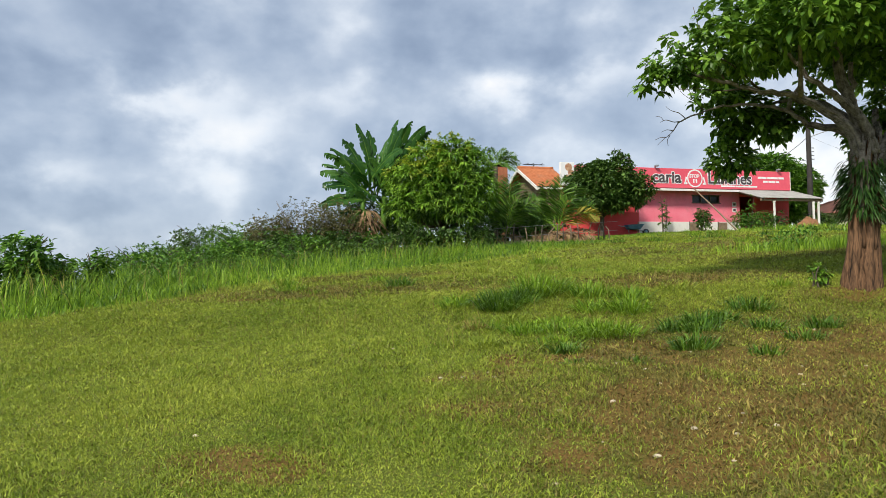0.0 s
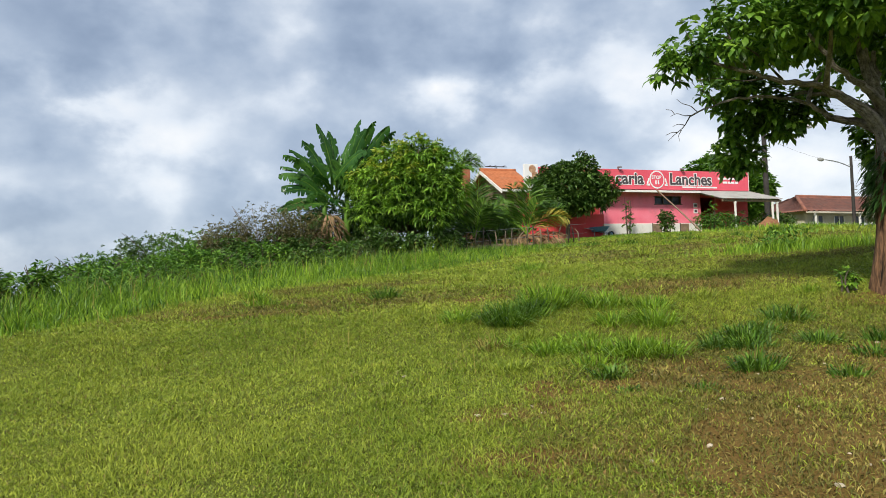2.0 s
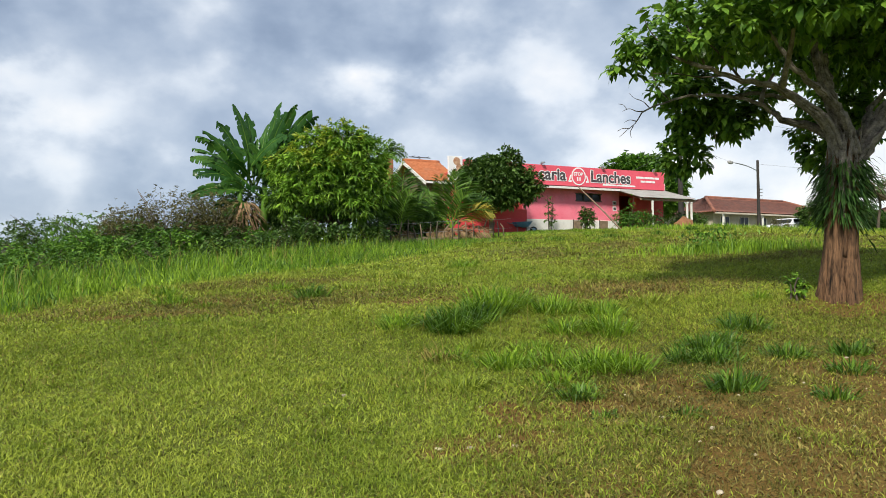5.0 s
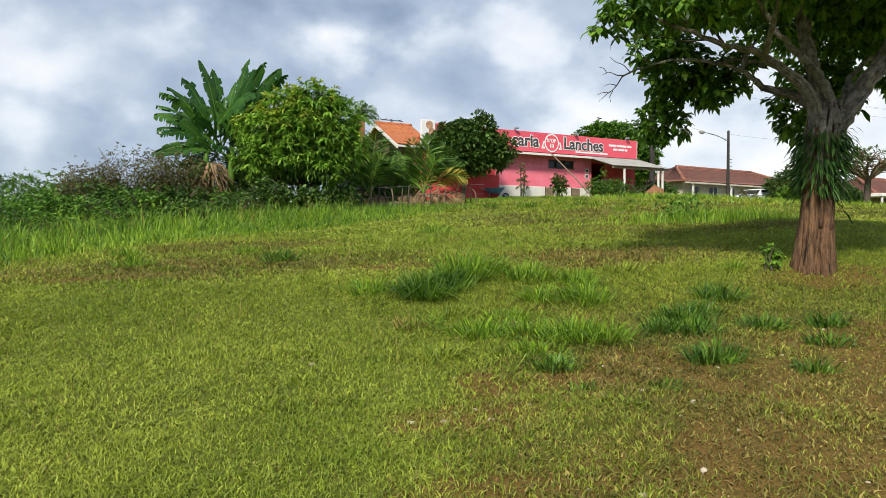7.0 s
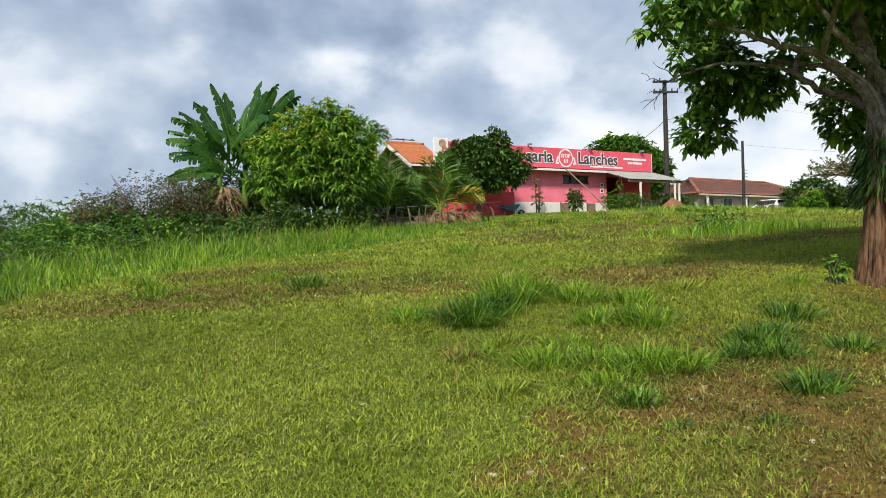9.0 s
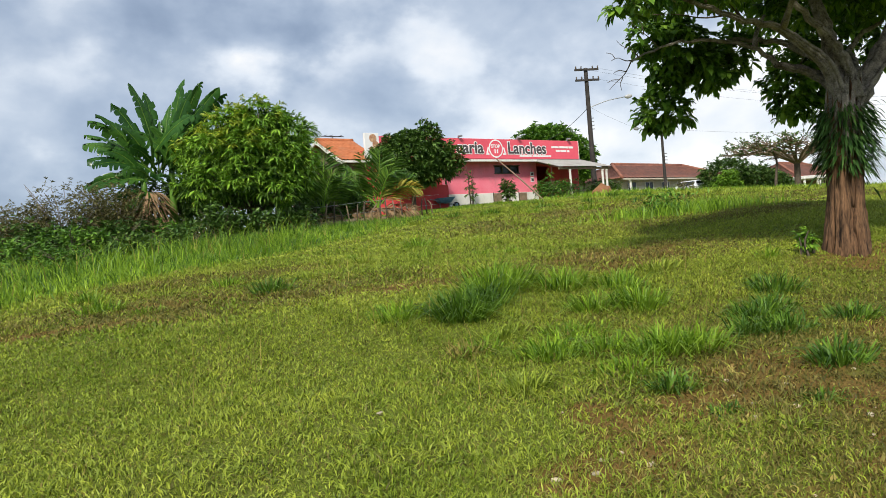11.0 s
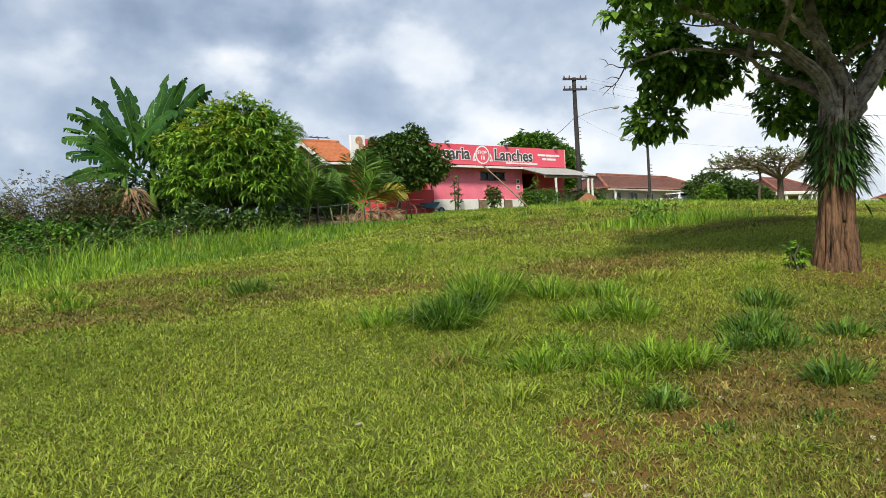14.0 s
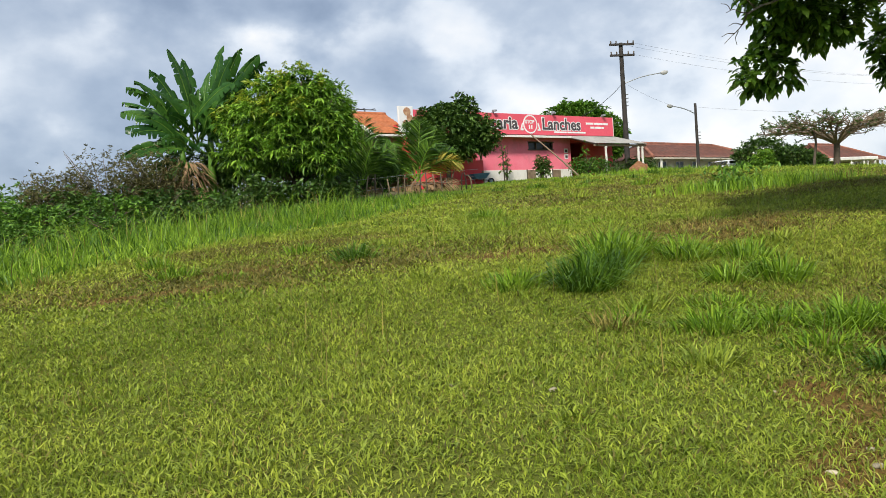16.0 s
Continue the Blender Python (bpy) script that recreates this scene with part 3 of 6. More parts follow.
    for k, (x, wd) in enumerate(((6.62, 0.55), (7.22, 0.7), (7.96, 0.35), (6.95, 0.3), (7.3, 0.45), (7.8, 0.2))):
        z = 3.05 if k < 3 else 2.84
        part("small_print", box(x, x + wd, -0.15, -0.141, z, z + 0.11, 0), M["sign_white"], s)
    part("edging", box(8.735, 8.76, -0.15, -0.01, 2.46, 3.48, 0), M["white"], s)
    # pale picture panel at the sign's far end
    pn = part("picture_panel", box(-5.05, -4.3, -0.15, -0.02, 2.46, 3.60), M["sign_white"], b, "white panel with a faded food picture")
    for x, z, r in ((-4.62, 3.36, 0.19), (-4.5, 3.08, 0.16), (-4.72, 2.85, 0.14)):
        part("picture", disc(r, 0.01, 14), M["photo"], pn, "", pose(x, -0.156, z))
    # spot lamps on top of the sign
    for x in (0.3, 4.2, 7.9):
        lp = part("spot_lamp", box(x - 0.09, x + 0.09, -0.34, -0.16, 3.52, 3.6), M["steel"], b, "small spot lamp above the sign")
        part("bracket", box(x - 0.015, x + 0.015, -0.18, -0.05, 3.46, 3.55), M["steel"], lp)
    # narrow eave below the sign
    v, t = corrugated(-1.2, 5.05, -0.55, 2.32, 0.0, 2.42, 0.18, 0.03)
    put("eave", tri_mesh("eave", v, t, M["sheet"]), b, "narrow pale sheet eave")
    part("fascia", box(-1.2, 5.05, -0.58, -0.552, 2.25, 2.36), M["white"], b)
    # porch
    v, t = corrugated(5.0, 8.9, -2.25, 1.78, -0.02, 2.44, 0.18, 0.03)
    put("porch_roof", tri_mesh("porch_roof", v, t, M["sheet"]), b, "sloping grey sheet porch roof")
    for x in (5.2, 6.4, 7.6, 8.75):
        bm = box(x - 0.03, x + 0.03, -2.2, -0.02, -0.05, 0.03)
        bmesh.ops.transform(bm, matrix=Matrix.Shear("XY", 4, (0, 0)), verts=bm.verts)
        for v_ in bm.verts:
            v_.co.z += 2.38 + v_.co.y * 0.296
        part("rafter", bm, M["timber"], b)
    part("beam", box(5.0, 8.9, -2.16, -2.08, 1.64, 1.75), M["timber"], b)
    for x in (5.82, 8.3, 8.62):
        p = part("post", box(x - 0.045, x + 0.045, -2.17, -2.08, -0.5, 1.64), M["white"], b, "white porch post")
        part("capital", box(x - 0.06, x + 0.06, -2.185, -2.065, 1.56, 1.63), M["white"], p)
    part("porch_floor", box(5.0, 8.9, -2.4, -0.02, -0.55, -0.12), M["sheet"], b)
    # tiled house part at the far end, with its gable
    g = thing("tiled_house", base, "small house with orange clay tile roof and cream gable", "house")
    x0, x1, yr, ze, zr = -6.25, -4.3, 2.3, 2.48, 3.62
    # timber brown on these walls puts their shade behind the palms into the colour
    part("wall", box(x0 + 0.4, x1, 0.3, 0.5, -0.4, ze, 0), M["timber"], g)
    bm = bmesh.new()
    for x in (x0 + 0.4, x0 + 0.6):
        bm.verts.new((x, 0.3, -0.4)), bm.verts.new((x, 4.4, -0.4)), bm.verts.new((x, 4.4, ze)), bm.verts.new((x, yr, zr - 0.14)), bm.verts.new((x, 0.3, ze))
    bm.verts.ensure_lookup_table()
    vs = bm.verts
    bm.faces.new(vs[:5]), bm.faces.new(vs[5:][::-1])
    for k in range(5):
        bm.faces.new((vs[k], vs[(k + 1) % 5], vs[5 + (k + 1) % 5], vs[5 + k]))
    part("gable_wall", bm, M["timber"], g)
    part("wall", box(x0 + 0.6, x1, 4.2, 4.4, -0.4, ze, 0), M["timber"], g)
    part("wall", box(x1 - 0.2, x1, 0.5, 4.2, -0.4, ze, 0), M["timber"], g)
    for ya, za, yb, zb in ((-0.1, ze - 0.12, yr, zr), (4.7, ze - 0.12, yr, zr)):
        v, t = corrugated(x0, x1, ya, za, yb, zb, 0.2, 0.06, rows=9, step=0.03)
        put("roof", tri_mesh("roof", v, t, M["tile"]), g, "orange clay tile slope")
    v, t = tube(bent([(x0 - 0.02, yr, zr + 0.03), (x1 + 0.02, yr, zr + 0.03)], 9), [0.1] * 9, 8)
    put("ridge", tri_mesh("ridge", v, t, M["tile"]), g)
    for ya in (-0.1, 4.7):
        bm = box(x0 - 0.05, x0 + 0.02, 0, 1, -0.14, 0.02, 0)
        for v_ in bm.verts:
            v_.co.y, v_.co.z = ya + v_.co.y * (yr - ya), v_.co.z + ze - 0.14 + v_.co.y * (zr - ze + 0.12)
        part("bargeboard", bm, M["white"], g, "pale bargeboard")
    part("fascia", box(x0, x1, -0.14, -0.1, ze - 0.22, ze - 0.12), M["white"], g)
    ch = part("chimney", box(-7.75, -7.15, 1.5, 2.05, -0.4, 3.55), M["brick"], g, "brick chimney with dark cap")
    part("cap", box(-7.82, -7.08, 1.43, 2.12, 3.62, 3.70), M["dark"], ch)
    for x in (-7.68, -7.28):
        part("cap_leg", box(x, x + 0.05, 1.6, 1.85, 3.55, 3.62, 0), M["dark"], ch)
    an = part("aerial", box(-5.95, -4.75, yr - 0.02, yr + 0.02, zr + 0.2, zr + 0.24), M["cable"], g, "thin dark roof aerial")
    for x in (-5.75, -5.45, -4.95):
        part("rod", box(x, x + 0.025, yr - 0.2, yr + 0.2, zr + 0.24, zr + 0.26, 0), M["cable"], an)
    part("mast", box(-5.37, -5.33, yr - 0.02, yr + 0.02, zr, zr + 0.2, 0), M["cable"], an)
    # dark red fence wall in front of the far end
    f = thing("yard_wall", base, "low dark red painted yard wall behind the palms", "wall")
    part("wall", box(-6.0, -1.6, -1.5, -1.35, -0.6, 1.05), M["red"], f)


snack_bar()


def bungalow(m, length, depth, eave, ridge, label, mat="tile_old", windows=6):
    b = thing("bungalow", m, label, "house")
    part("wall", box(0, length, 0, 0.2, -1, eave, 0), M["beige"], b)
    part("wall", box(0, length, depth - 0.2, depth, -1, eave, 0), M["beige"], b)
    for x in (0, length - 0.2):
        part("wall", box(x, x + 0.2, 0.2, depth - 0.2, -1, eave, 0), M["beige"], b)
    # hipped tile roof
    o = 0.6
    hip = depth / 2
    P = [(-o, -o, eave - 0.1), (length + o, -o, eave - 0.1), (length + o, depth + o, eave - 0.1), (-o, depth + o, eave - 0.1), (hip, depth / 2, ridge), (length - hip, depth / 2, ridge)]
    V, T = [], []

    def slope(a, b_, c, d, courses=8):
        a, b_, c, d = (np.array(q, float) for q in (a, b_, c, d))
        n = 60
        k0 = len(V)
        rows_ = [(r / courses, s) for r in range(courses + 1) for s in ((0.0, 0.045) if 0 < r < courses else (0.0,))]
        for u, up in rows_:
            for i in range(n + 1):
                w = i / n
                p = (a + (b_ - a) * w) * (1 - u) + (d + (c - d) * w) * u
                V.append(p + np.array([0, 0, 0.06 * abs(math.sin(i * 1.6)) + (0.045 - up)]))
        for r in range(len(rows_) - 1):
            for i in range(n):
                k = k0 + r * (n + 1) + i
                T.extend([(k, k + 1, k + n + 2), (k, k + n + 2, k + n + 1)])

    slope(P[0], P[1], P[5], P[4])
    slope(P[2], P[3], P[4], P[5])
    slope(P[3], P[0], P[4], P[4])
    slope(P[1], P[2], P[5], P[5])
    put("roof", tri_mesh("roof", V, T, M[mat]), b, "weathered brown-red clay tile roof")
    for a, c in ((P[4], P[5]), (P[0], P[4]), (P[1], P[5])):
        v, t = tube(bent([np.array(a) + (0, 0, 0.06), np.array(c) + (0, 0, 0.06)], 6), [0.13] * 6, 7)
        put("ridge", tri_mesh("ridge", v, t, M[mat]), b)
    part("fascia", box(-o, length + o, -o - 0.04, -o, eave - 0.2, eave - 0.08), M["beige"], b)
    for i in range(windows):
        x = 0.8 + i * (length - 1.6) / windows
        w = part("window", box(x, x + 1.0, -0.03, -0.004, eave - 1.4, eave - 0.35), M["glass"], b, "dark window")
        for q in (x - 0.04, x + 0.48, x + 1.0):
            part("frame", box(q, q + 0.05, -0.06, -0.032, eave - 1.44, eave - 0.31, 0), M["white"], w)
    for i in range(4):
        x = 0.5 + i * (length - 1) / 3
        part("post", box(x - 0.07, x + 0.07, -0.55, -0.43, -1, eave - 0.15), M["white"], b)
    return b


bungalow(pose(27.3, 48.4, 2.75, 0, 0, 22), 15.0, 5.0, 2.65, 3.95, "long low bungalow with weathered brown tile roof")
bungalow(pose(50.5, 55.5, 2.2, 0, 0, 20), 11.0, 6.0, 2.9, 4.6, "cream house with brown-red hipped tile roof", windows=4)
bungalow(pose(68.0, 52.0, 1.6, 0, 0, 20), 11.0, 6.0, 2.7, 4.2, "pale house with orange tile roof on the street", "tile", windows=4)


def open_shed(m, length, depth, h):
    b = thing("open_shed", m, "low open shed with white flat roof and brown back wall", "shed")
    part("roof", box(0, length, 0, depth, h, h + 0.28, 0.03), M["white"], b, "white flat roof slab")
    part("wall", box(0.1, length - 0.1, depth - 0.2, depth - 0.02, -0.6, h - 0.003, 0), M["timber"], b, "brown board wall")
    part("parapet", box(0.3, length * 0.6, 0.25, 0.4, -0.6, 0.9), M["beige"], b, "low cream wall")
    for x in (0.2, length * 0.36, length * 0.68, length - 0.2):
        part("post", box(x - 0.07, x + 0.07, 0.1, 0.24, -0.6, h - 0.003), M["white"], b)


open_shed(pose(48.2, 52.2, 2.75, 0, 0, 8), 5.4, 2.6, 1.95)


# ---- poles and cables ----
def lamp_arm(parent, z, way, length=1.6):
    c, s = math.cos(way), math.sin(way)
    pts = bent([(0, 0, z), (c * length * 0.5, s * length * 0.5, z + 0.38), (c * length, s * length, z + 0.52)], 9)
    v, t = tube(pts, [0.03] * 9, 7)
    a = put("arm", tri_mesh("arm", v, t, M["steel"], True), parent, "curved steel lamp arm")
    bm = bmesh.new()
    bmesh.ops.create_uvsphere(bm, u_segments=14, v_segments=9, radius=1)
    for q in bm.verts:
        q.co = Vector((q.co.x * 0.24 + 0.2, q.co.y * 0.1, q.co.z * (0.1 if q.co.z > 0 else 0.15)))
    part("lamp_head", bm, M["lamp_glass"], a, "pale lamp head", Matrix.Translation(pts[-1]) @ pose(0, 0, 0, 0, -8, math.degrees(way)))


def utility_pole(x, y, top, arms, label, r=0.15, lamp=None, lean=0.0):
    z = gz(x, y)
    h = top - z
    p = thing("utility_pole", pose(x, y, z, 0, lean, 0), label, "utility pole")
    zs = np.linspace(-0.3, h, 14)
    v, t = tube(np.stack([0 * zs, 0 * zs, zs], 1), np.linspace(r * 1.15, r * 0.8, 14), 12, wob=0.01)
    put("shaft", tri_mesh("shaft", v, t, M["pole"], True), p)
    for k, za in enumerate(arms):
        w = 0.75
        bm = box(-w, w, -0.2, -0.1, h - za - 0.06, h - za + 0.06)
        bmesh.ops.rotate(bm, verts=bm.verts, cent=(0, 0, 0), matrix=Matrix.Rotation(radians(-10), 3, "Z"))
        a = part("crossarm", bm, M["pole"], p)
        for xi in (-0.68, -0.35, 0.35, 0.68):
            v, t = tube([(xi, -0.15 - 0.17 * xi, h - za + 0.05 + q) for q in (0, 0.05, 0.09, 0.13, 0.17)], [0.025, 0.05, 0.03, 0.05, 0.02], 8)
            put("insulator", tri_mesh("insulator", v, t, M["bark_dark"], True), a)
    for k in range(4):
        zz = h * 0.62 - k * 0.22
        part("bracket", box(-0.05, 0.3, -0.03, 0.03, zz, zz + 0.05), M["steel"], p)
    if lamp:
        lamp_arm(p, h * lamp[0], lamp[1], lamp[2])
    return p, h


utility_pole(20.75, 41.0, 11.55, (0.12, 0.75), "dark timber utility pole with two crossarms and street lamp", 0.145, (0.70, radians(-15), 2.3))
utility_pole(27.95, 44.0, 8.45, (), "slender dark pole with a single street lamp", 0.10, (0.86, radians(185), 1.9))
utility_pole(62.0, 50.0, 11.5, (0.2,), "distant dark utility pole by the street", 0.13)


def cable(a, b, sag, r=0.012):
    a, b = np.array(a, float), np.array(b, float)
    u = np.linspace(0, 1, 14)[:, None]
    pts = a + (b - a) * u
    pts[:, 2] -= sag * 4 * (u * (1 - u))[:, 0]
    v, t = tube(pts, [r] * 14, 5)
    tagged(put("cable", tri_mesh("cable", v, t, M["cable"])), "thin black overhead cable between poles", "cable", "overhead cables")


for dx, dz in ((-0.68, 0.05), (0.68, 0.05), (0.5, -0.6)):
    cable((20.75 + dx, 40.9, 11.5 + dz), (62 + dx, 50, 11.5 + dz), 0.9, 0.0045)
cable((20.8, 40.95, 9.2), (27.95, 44.0, 7.9), 0.25, 0.005)
cable((20.6, 40.9, 9.1), (16.0, 39.0, 6.75), 0.3, 0.016)
cable((27.95, 44.0, 8.2), (62, 50, 8.8), 0.5, 0.005)


# ---- plants ----
def branch_set(name, lines, mat, parent, label="", segs=7, flute=0.0):
    parts_ = []
    for k, (pts, r0, r1) in enumerate(lines):
        q = bent(pts, 12)
        parts_.append(tube(q, np.linspace(r0, r1, 12), segs, flute=flute, wob=0.03, seed=k))
    v, t = merge(parts_)
    return put(name, tri_mesh(name, v, t, M[mat], True), parent, label)


def whorls(centres, outward, per, size, rng, width=0.28, droop=0.45, spread=0.9, oval=False):
    """Bunches of leaves at twig ends."""
    n = len(centres)
    base = np.repeat(centres, per, 0) + rng.normal(0, size * 0.12, (n * per, 3))
    way = np.repeat(outward, per, 0) * 0.6 + rng.normal(0, spread, (n * per, 3)) * (1, 1, 0.5)
    ln = size * rng.uniform(0.65, 1.25, n * per)
    return leaf_cloud(base, way, ln, ln * width * rng.uniform(0.8, 1.2, n * per), droop * rng.uniform(0.4, 1.5, n * per), rng, oval=oval)


def blob_points(c, r, n, rng, shell=0.55, low=-1.0):
    """Points in the outer part of an ellipsoid and their outward ways; low cuts the underside."""
    d = rng.normal(0, 1, (int(n * 2.2), 3))
    d /= np.linalg.norm(d, axis=1)[:, None]
    d = d[d[:, 2] > low][:n]
    lump = 1 + 0.16 * np.sin(3.1 * np.arctan2(d[:, 1], d[:, 0]) + c[0]) * np.cos(2.3 * d[:, 2] + c[1]) + rng.normal(0, 0.07, len(d))
    k = (shell + (1 - shell) * rng.random(len(d)) ** 0.5) * lump
    return np.array(c) + d * np.array(r) * k[:, None], d


def crown_of(name, blobs, count, per, size, mat, parent, seed, label="", width=0.28, droop=0.45, shell=0.55, low=-1.0, spread=0.9, oval=False):
    rng = np.random.default_rng(seed)
    vol = np.array([(r[0] * r[1] * r[2]) ** (2 / 3) for _, r in blobs])
    ps, ds = [], []
    for (c, r), f in zip(blobs, vol / vol.sum()):
        p, d = blob_points(c, r, max(6, int(count * f)), rng, shell, low)
        ps.append(p), ds.append(d)
    v, t = whorls(np.concatenate(ps), np.concatenate(ds), per, size, rng, width, droop, spread, oval)
    return put(name, tri_mesh(name, v, t, M[mat]), parent, label)


def big_tree():
    x, y = 5.70, 9.82
    z = gz(x, y)
    o = np.array([x, y, z])
    tr = thing("shade_tree", pose(x, y, z), "old shade tree with fluted trunk and spreading crown", "tree")
    loc = lambda *p: tuple(np.array(p, float) - o)
    # fluted trunk with a flared foot
    rng = np.random.default_rng(4)
    zs = np.linspace(-0.25, 1.95, 34)
    lean = lambda h: 0.02 + 0.075 * h + 0.015 * np.sin(3 * h)
    girth = lambda h: 0.150 + 0.080 * np.exp(-np.maximum(h, 0) / 0.35) + 0.03 * np.clip(h - 1.5, 0, 1)
    pts = np.stack([lean(zs), 0 * zs, zs], 1)
    v, t = tube(pts, girth(zs), 72, flute=0.06, wob=0.03, seed=5)
    put("trunk", tri_mesh("trunk", v, t, M["bark_red"], True), tr, "brown ribbed trunk with flaking bark")
    swell = np.sin(np.pi * np.linspace(0.12, 0.97, 22)) ** 0.5
    for k in range(22):
        a = k / 22 * 6.283 + rng.normal(0, 0.1)
        h0, h1 = (-0.25, rng.uniform(0.5, 1.9)) if k % 3 else (rng.uniform(-0.2, 0.7), 2.05)
        q, w = [], 0.0
        for h in np.linspace(h0, h1, 14):
            w += rng.normal(0, 0.05)
            rr = girth(h) * 1.03 + rng.normal(0, 0.008)
            q.append((lean(h) + rr * math.cos(a + w), rr * math.sin(a + w), h))
        r0 = rng.uniform(0.026, 0.046)
        v, t = tube(bent(q, 22), r0 * (swell if k % 3 == 0 else np.linspace(1.35, 1.0, 22) * np.minimum(1, swell * 1.1 + np.linspace(0.4, 0, 22))), 8, flute=0.08, wob=0.07, seed=k)
        put("aerial_root", tri_mesh("aerial_root", v, t, M["bark_red"], True), tr, "ropy root grown along the trunk")
    # grey strands that run up the neck into the fork
    for k in range(17):
        a = k / 17 * 6.283 + rng.normal(0, 0.12)
        hs = np.linspace(rng.uniform(0.75, 1.25), rng.uniform(1.95, 2.2), 12)
        w = np.cumsum(rng.normal(0, 0.05, 12))
        rr = girth(hs) * 1.04
        q = np.stack([lean(hs) + rr * np.cos(a + w), rr * np.sin(a + w), hs], 1)
        v, t = tube(bent(q, 22), rng.uniform(0.024, 0.040) * swell, 8, flute=0.08, wob=0.07, seed=60 + k)
        put("strand", tri_mesh("strand", v, t, M["bark"], True), tr, "grey ropy strand on the trunk's neck")
    limbs = [
        ([(5.80, 9.8, 2.95), (5.72, 9.8, 3.36), (5.46, 9.8, 3.64), (5.16, 9.8, 3.86), (4.85, 9.8, 3.97), (4.49, 9.8, 4.04), (4.12, 9.8, 4.10), (3.82, 9.8, 4.20), (3.55, 9.8, 4.28), (3.2, 9.8, 4.34)], 0.118, 0.013),
        ([(5.92, 9.72, 3.1), (5.75, 9.7, 3.6), (5.42, 9.66, 3.88), (5.0, 9.6, 4.15), (4.6, 9.5, 4.55)], 0.085, 0.02),
        ([(5.86, 9.82, 2.95), (5.86, 9.8, 3.46), (5.69, 9.8, 3.75), (5.58, 9.8, 4.03), (5.52, 9.85, 4.4), (5.5, 9.9, 5.0)], 0.12, 0.045),
        ([(5.88, 9.85, 3.0), (5.9, 9.95, 3.5), (5.8, 10.0, 3.9), (5.85, 10.1, 4.5)], 0.08, 0.03),
        ([(5.90, 9.8, 2.9), (6.08, 9.8, 3.16), (6.28, 9.8, 3.4), (6.5, 9.8, 3.7), (6.75, 9.8, 4.05), (7.0, 9.8, 4.45), (7.3, 9.7, 5.0)], 0.14, 0.07),
        ([(5.85, 9.9, 3.05), (5.95, 10.1, 3.42), (5.75, 10.2, 3.54), (5.45, 10.2, 3.60), (5.26, 10.2, 3.63), (5.12, 10.25, 3.74), (5.03, 10.3, 3.87), (4.85, 10.35, 3.94), (4.55, 10.55, 4.02), (4.1, 10.7, 4.03), (3.8, 10.8, 3.93), (3.58, 10.8, 3.82)], 0.078, 0.010),
        ([(6.15, 9.9, 3.25), (6.8, 10.5, 3.75), (7.3, 11.0, 4.05), (7.6, 11.0, 4.3), (8.0, 11.0, 4.47)], 0.07, 0.025),
        ([(5.9, 9.9, 3.5), (5.7, 10.6, 4.05), (5.3, 11.3, 4.25), (4.95, 11.7, 4.0), (4.8, 11.9, 3.5)], 0.055, 0.010),
        ([(6.1, 9.95, 3.4), (6.6, 10.8, 3.95), (7.1, 11.6, 4.15), (7.4, 12.0, 3.7)], 0.055, 0.012),
        ([(6.7, 9.8, 4.0), (6.5, 9.3, 4.5), (6.3, 8.8, 5.2)], 0.06, 0.02),
        ([(4.95, 9.75, 3.95), (4.7, 9.2, 4.35), (4.4, 8.7, 4.8)], 0.045, 0.015),
        ([(5.03, 10.3, 3.87), (5.1, 10.35, 4.05), (5.3, 10.4, 4.3)], 0.04, 0.02),
        ([(3.58, 10.8, 3.82), (3.48, 10.8, 3.66), (3.36, 10.8, 3.58), (3.25, 10.8, 3.48)], 0.010, 0.003),
        ([(3.62, 10.8, 3.84), (3.50, 10.8, 3.83), (3.40, 10.8, 3.88), (3.30, 10.8, 3.83)], 0.009, 0.003),
        ([(3.70, 10.8, 3.88), (3.60, 10.8, 3.98), (3.47, 10.8, 4.01), (3.40, 10.8, 4.08)], 0.009, 0.003),
        ([(3.50, 10.8, 3.70), (3.40, 10.8, 3.72), (3.32, 10.8, 3.68)], 0.007, 0.003),
        ([(3.45, 10.8, 3.63), (3.40, 10.8, 3.55), (3.42, 10.8, 3.47)], 0.006, 0.003),
        ([(3.40, 10.8, 3.60), (3.30, 10.8, 3.60), (3.22, 10.8, 3.56)], 0.006, 0.003),
        ([(3.36, 10.8, 3.86), (3.32, 10.8, 3.92), (3.24, 10.8, 3.93)], 0.005, 0.003),
        ([(3.95, 10.75, 4.0), (3.86, 10.8, 4.14), (3.72, 10.8, 4.22), (3.62, 10.8, 4.32)], 0.009, 0.003),
        ([(3.80, 10.8, 4.17), (3.78, 10.8, 4.30), (3.70, 10.8, 4.38)], 0.006, 0.003),
        ([(3.9, 9.75, 4.2), (3.6, 9.8, 4.9), (3.52, 9.8, 5.25)], 0.016, 0.004),
        ([(3.5, 9.8, 4.3), (3.2, 9.8, 4.6), (3.1, 9.8, 4.85)], 0.012, 0.004),
        ([(4.4, 9.8, 4.06), (4.0, 9.7, 4.4), (3.5, 9.6, 4.6)], 0.02, 0.006),
        ([(4.2, 9.8, 4.08), (3.9, 9.85, 4.05), (3.6, 9.9, 4.12), (3.3, 9.9, 4.1)], 0.012, 0.004),
    ]
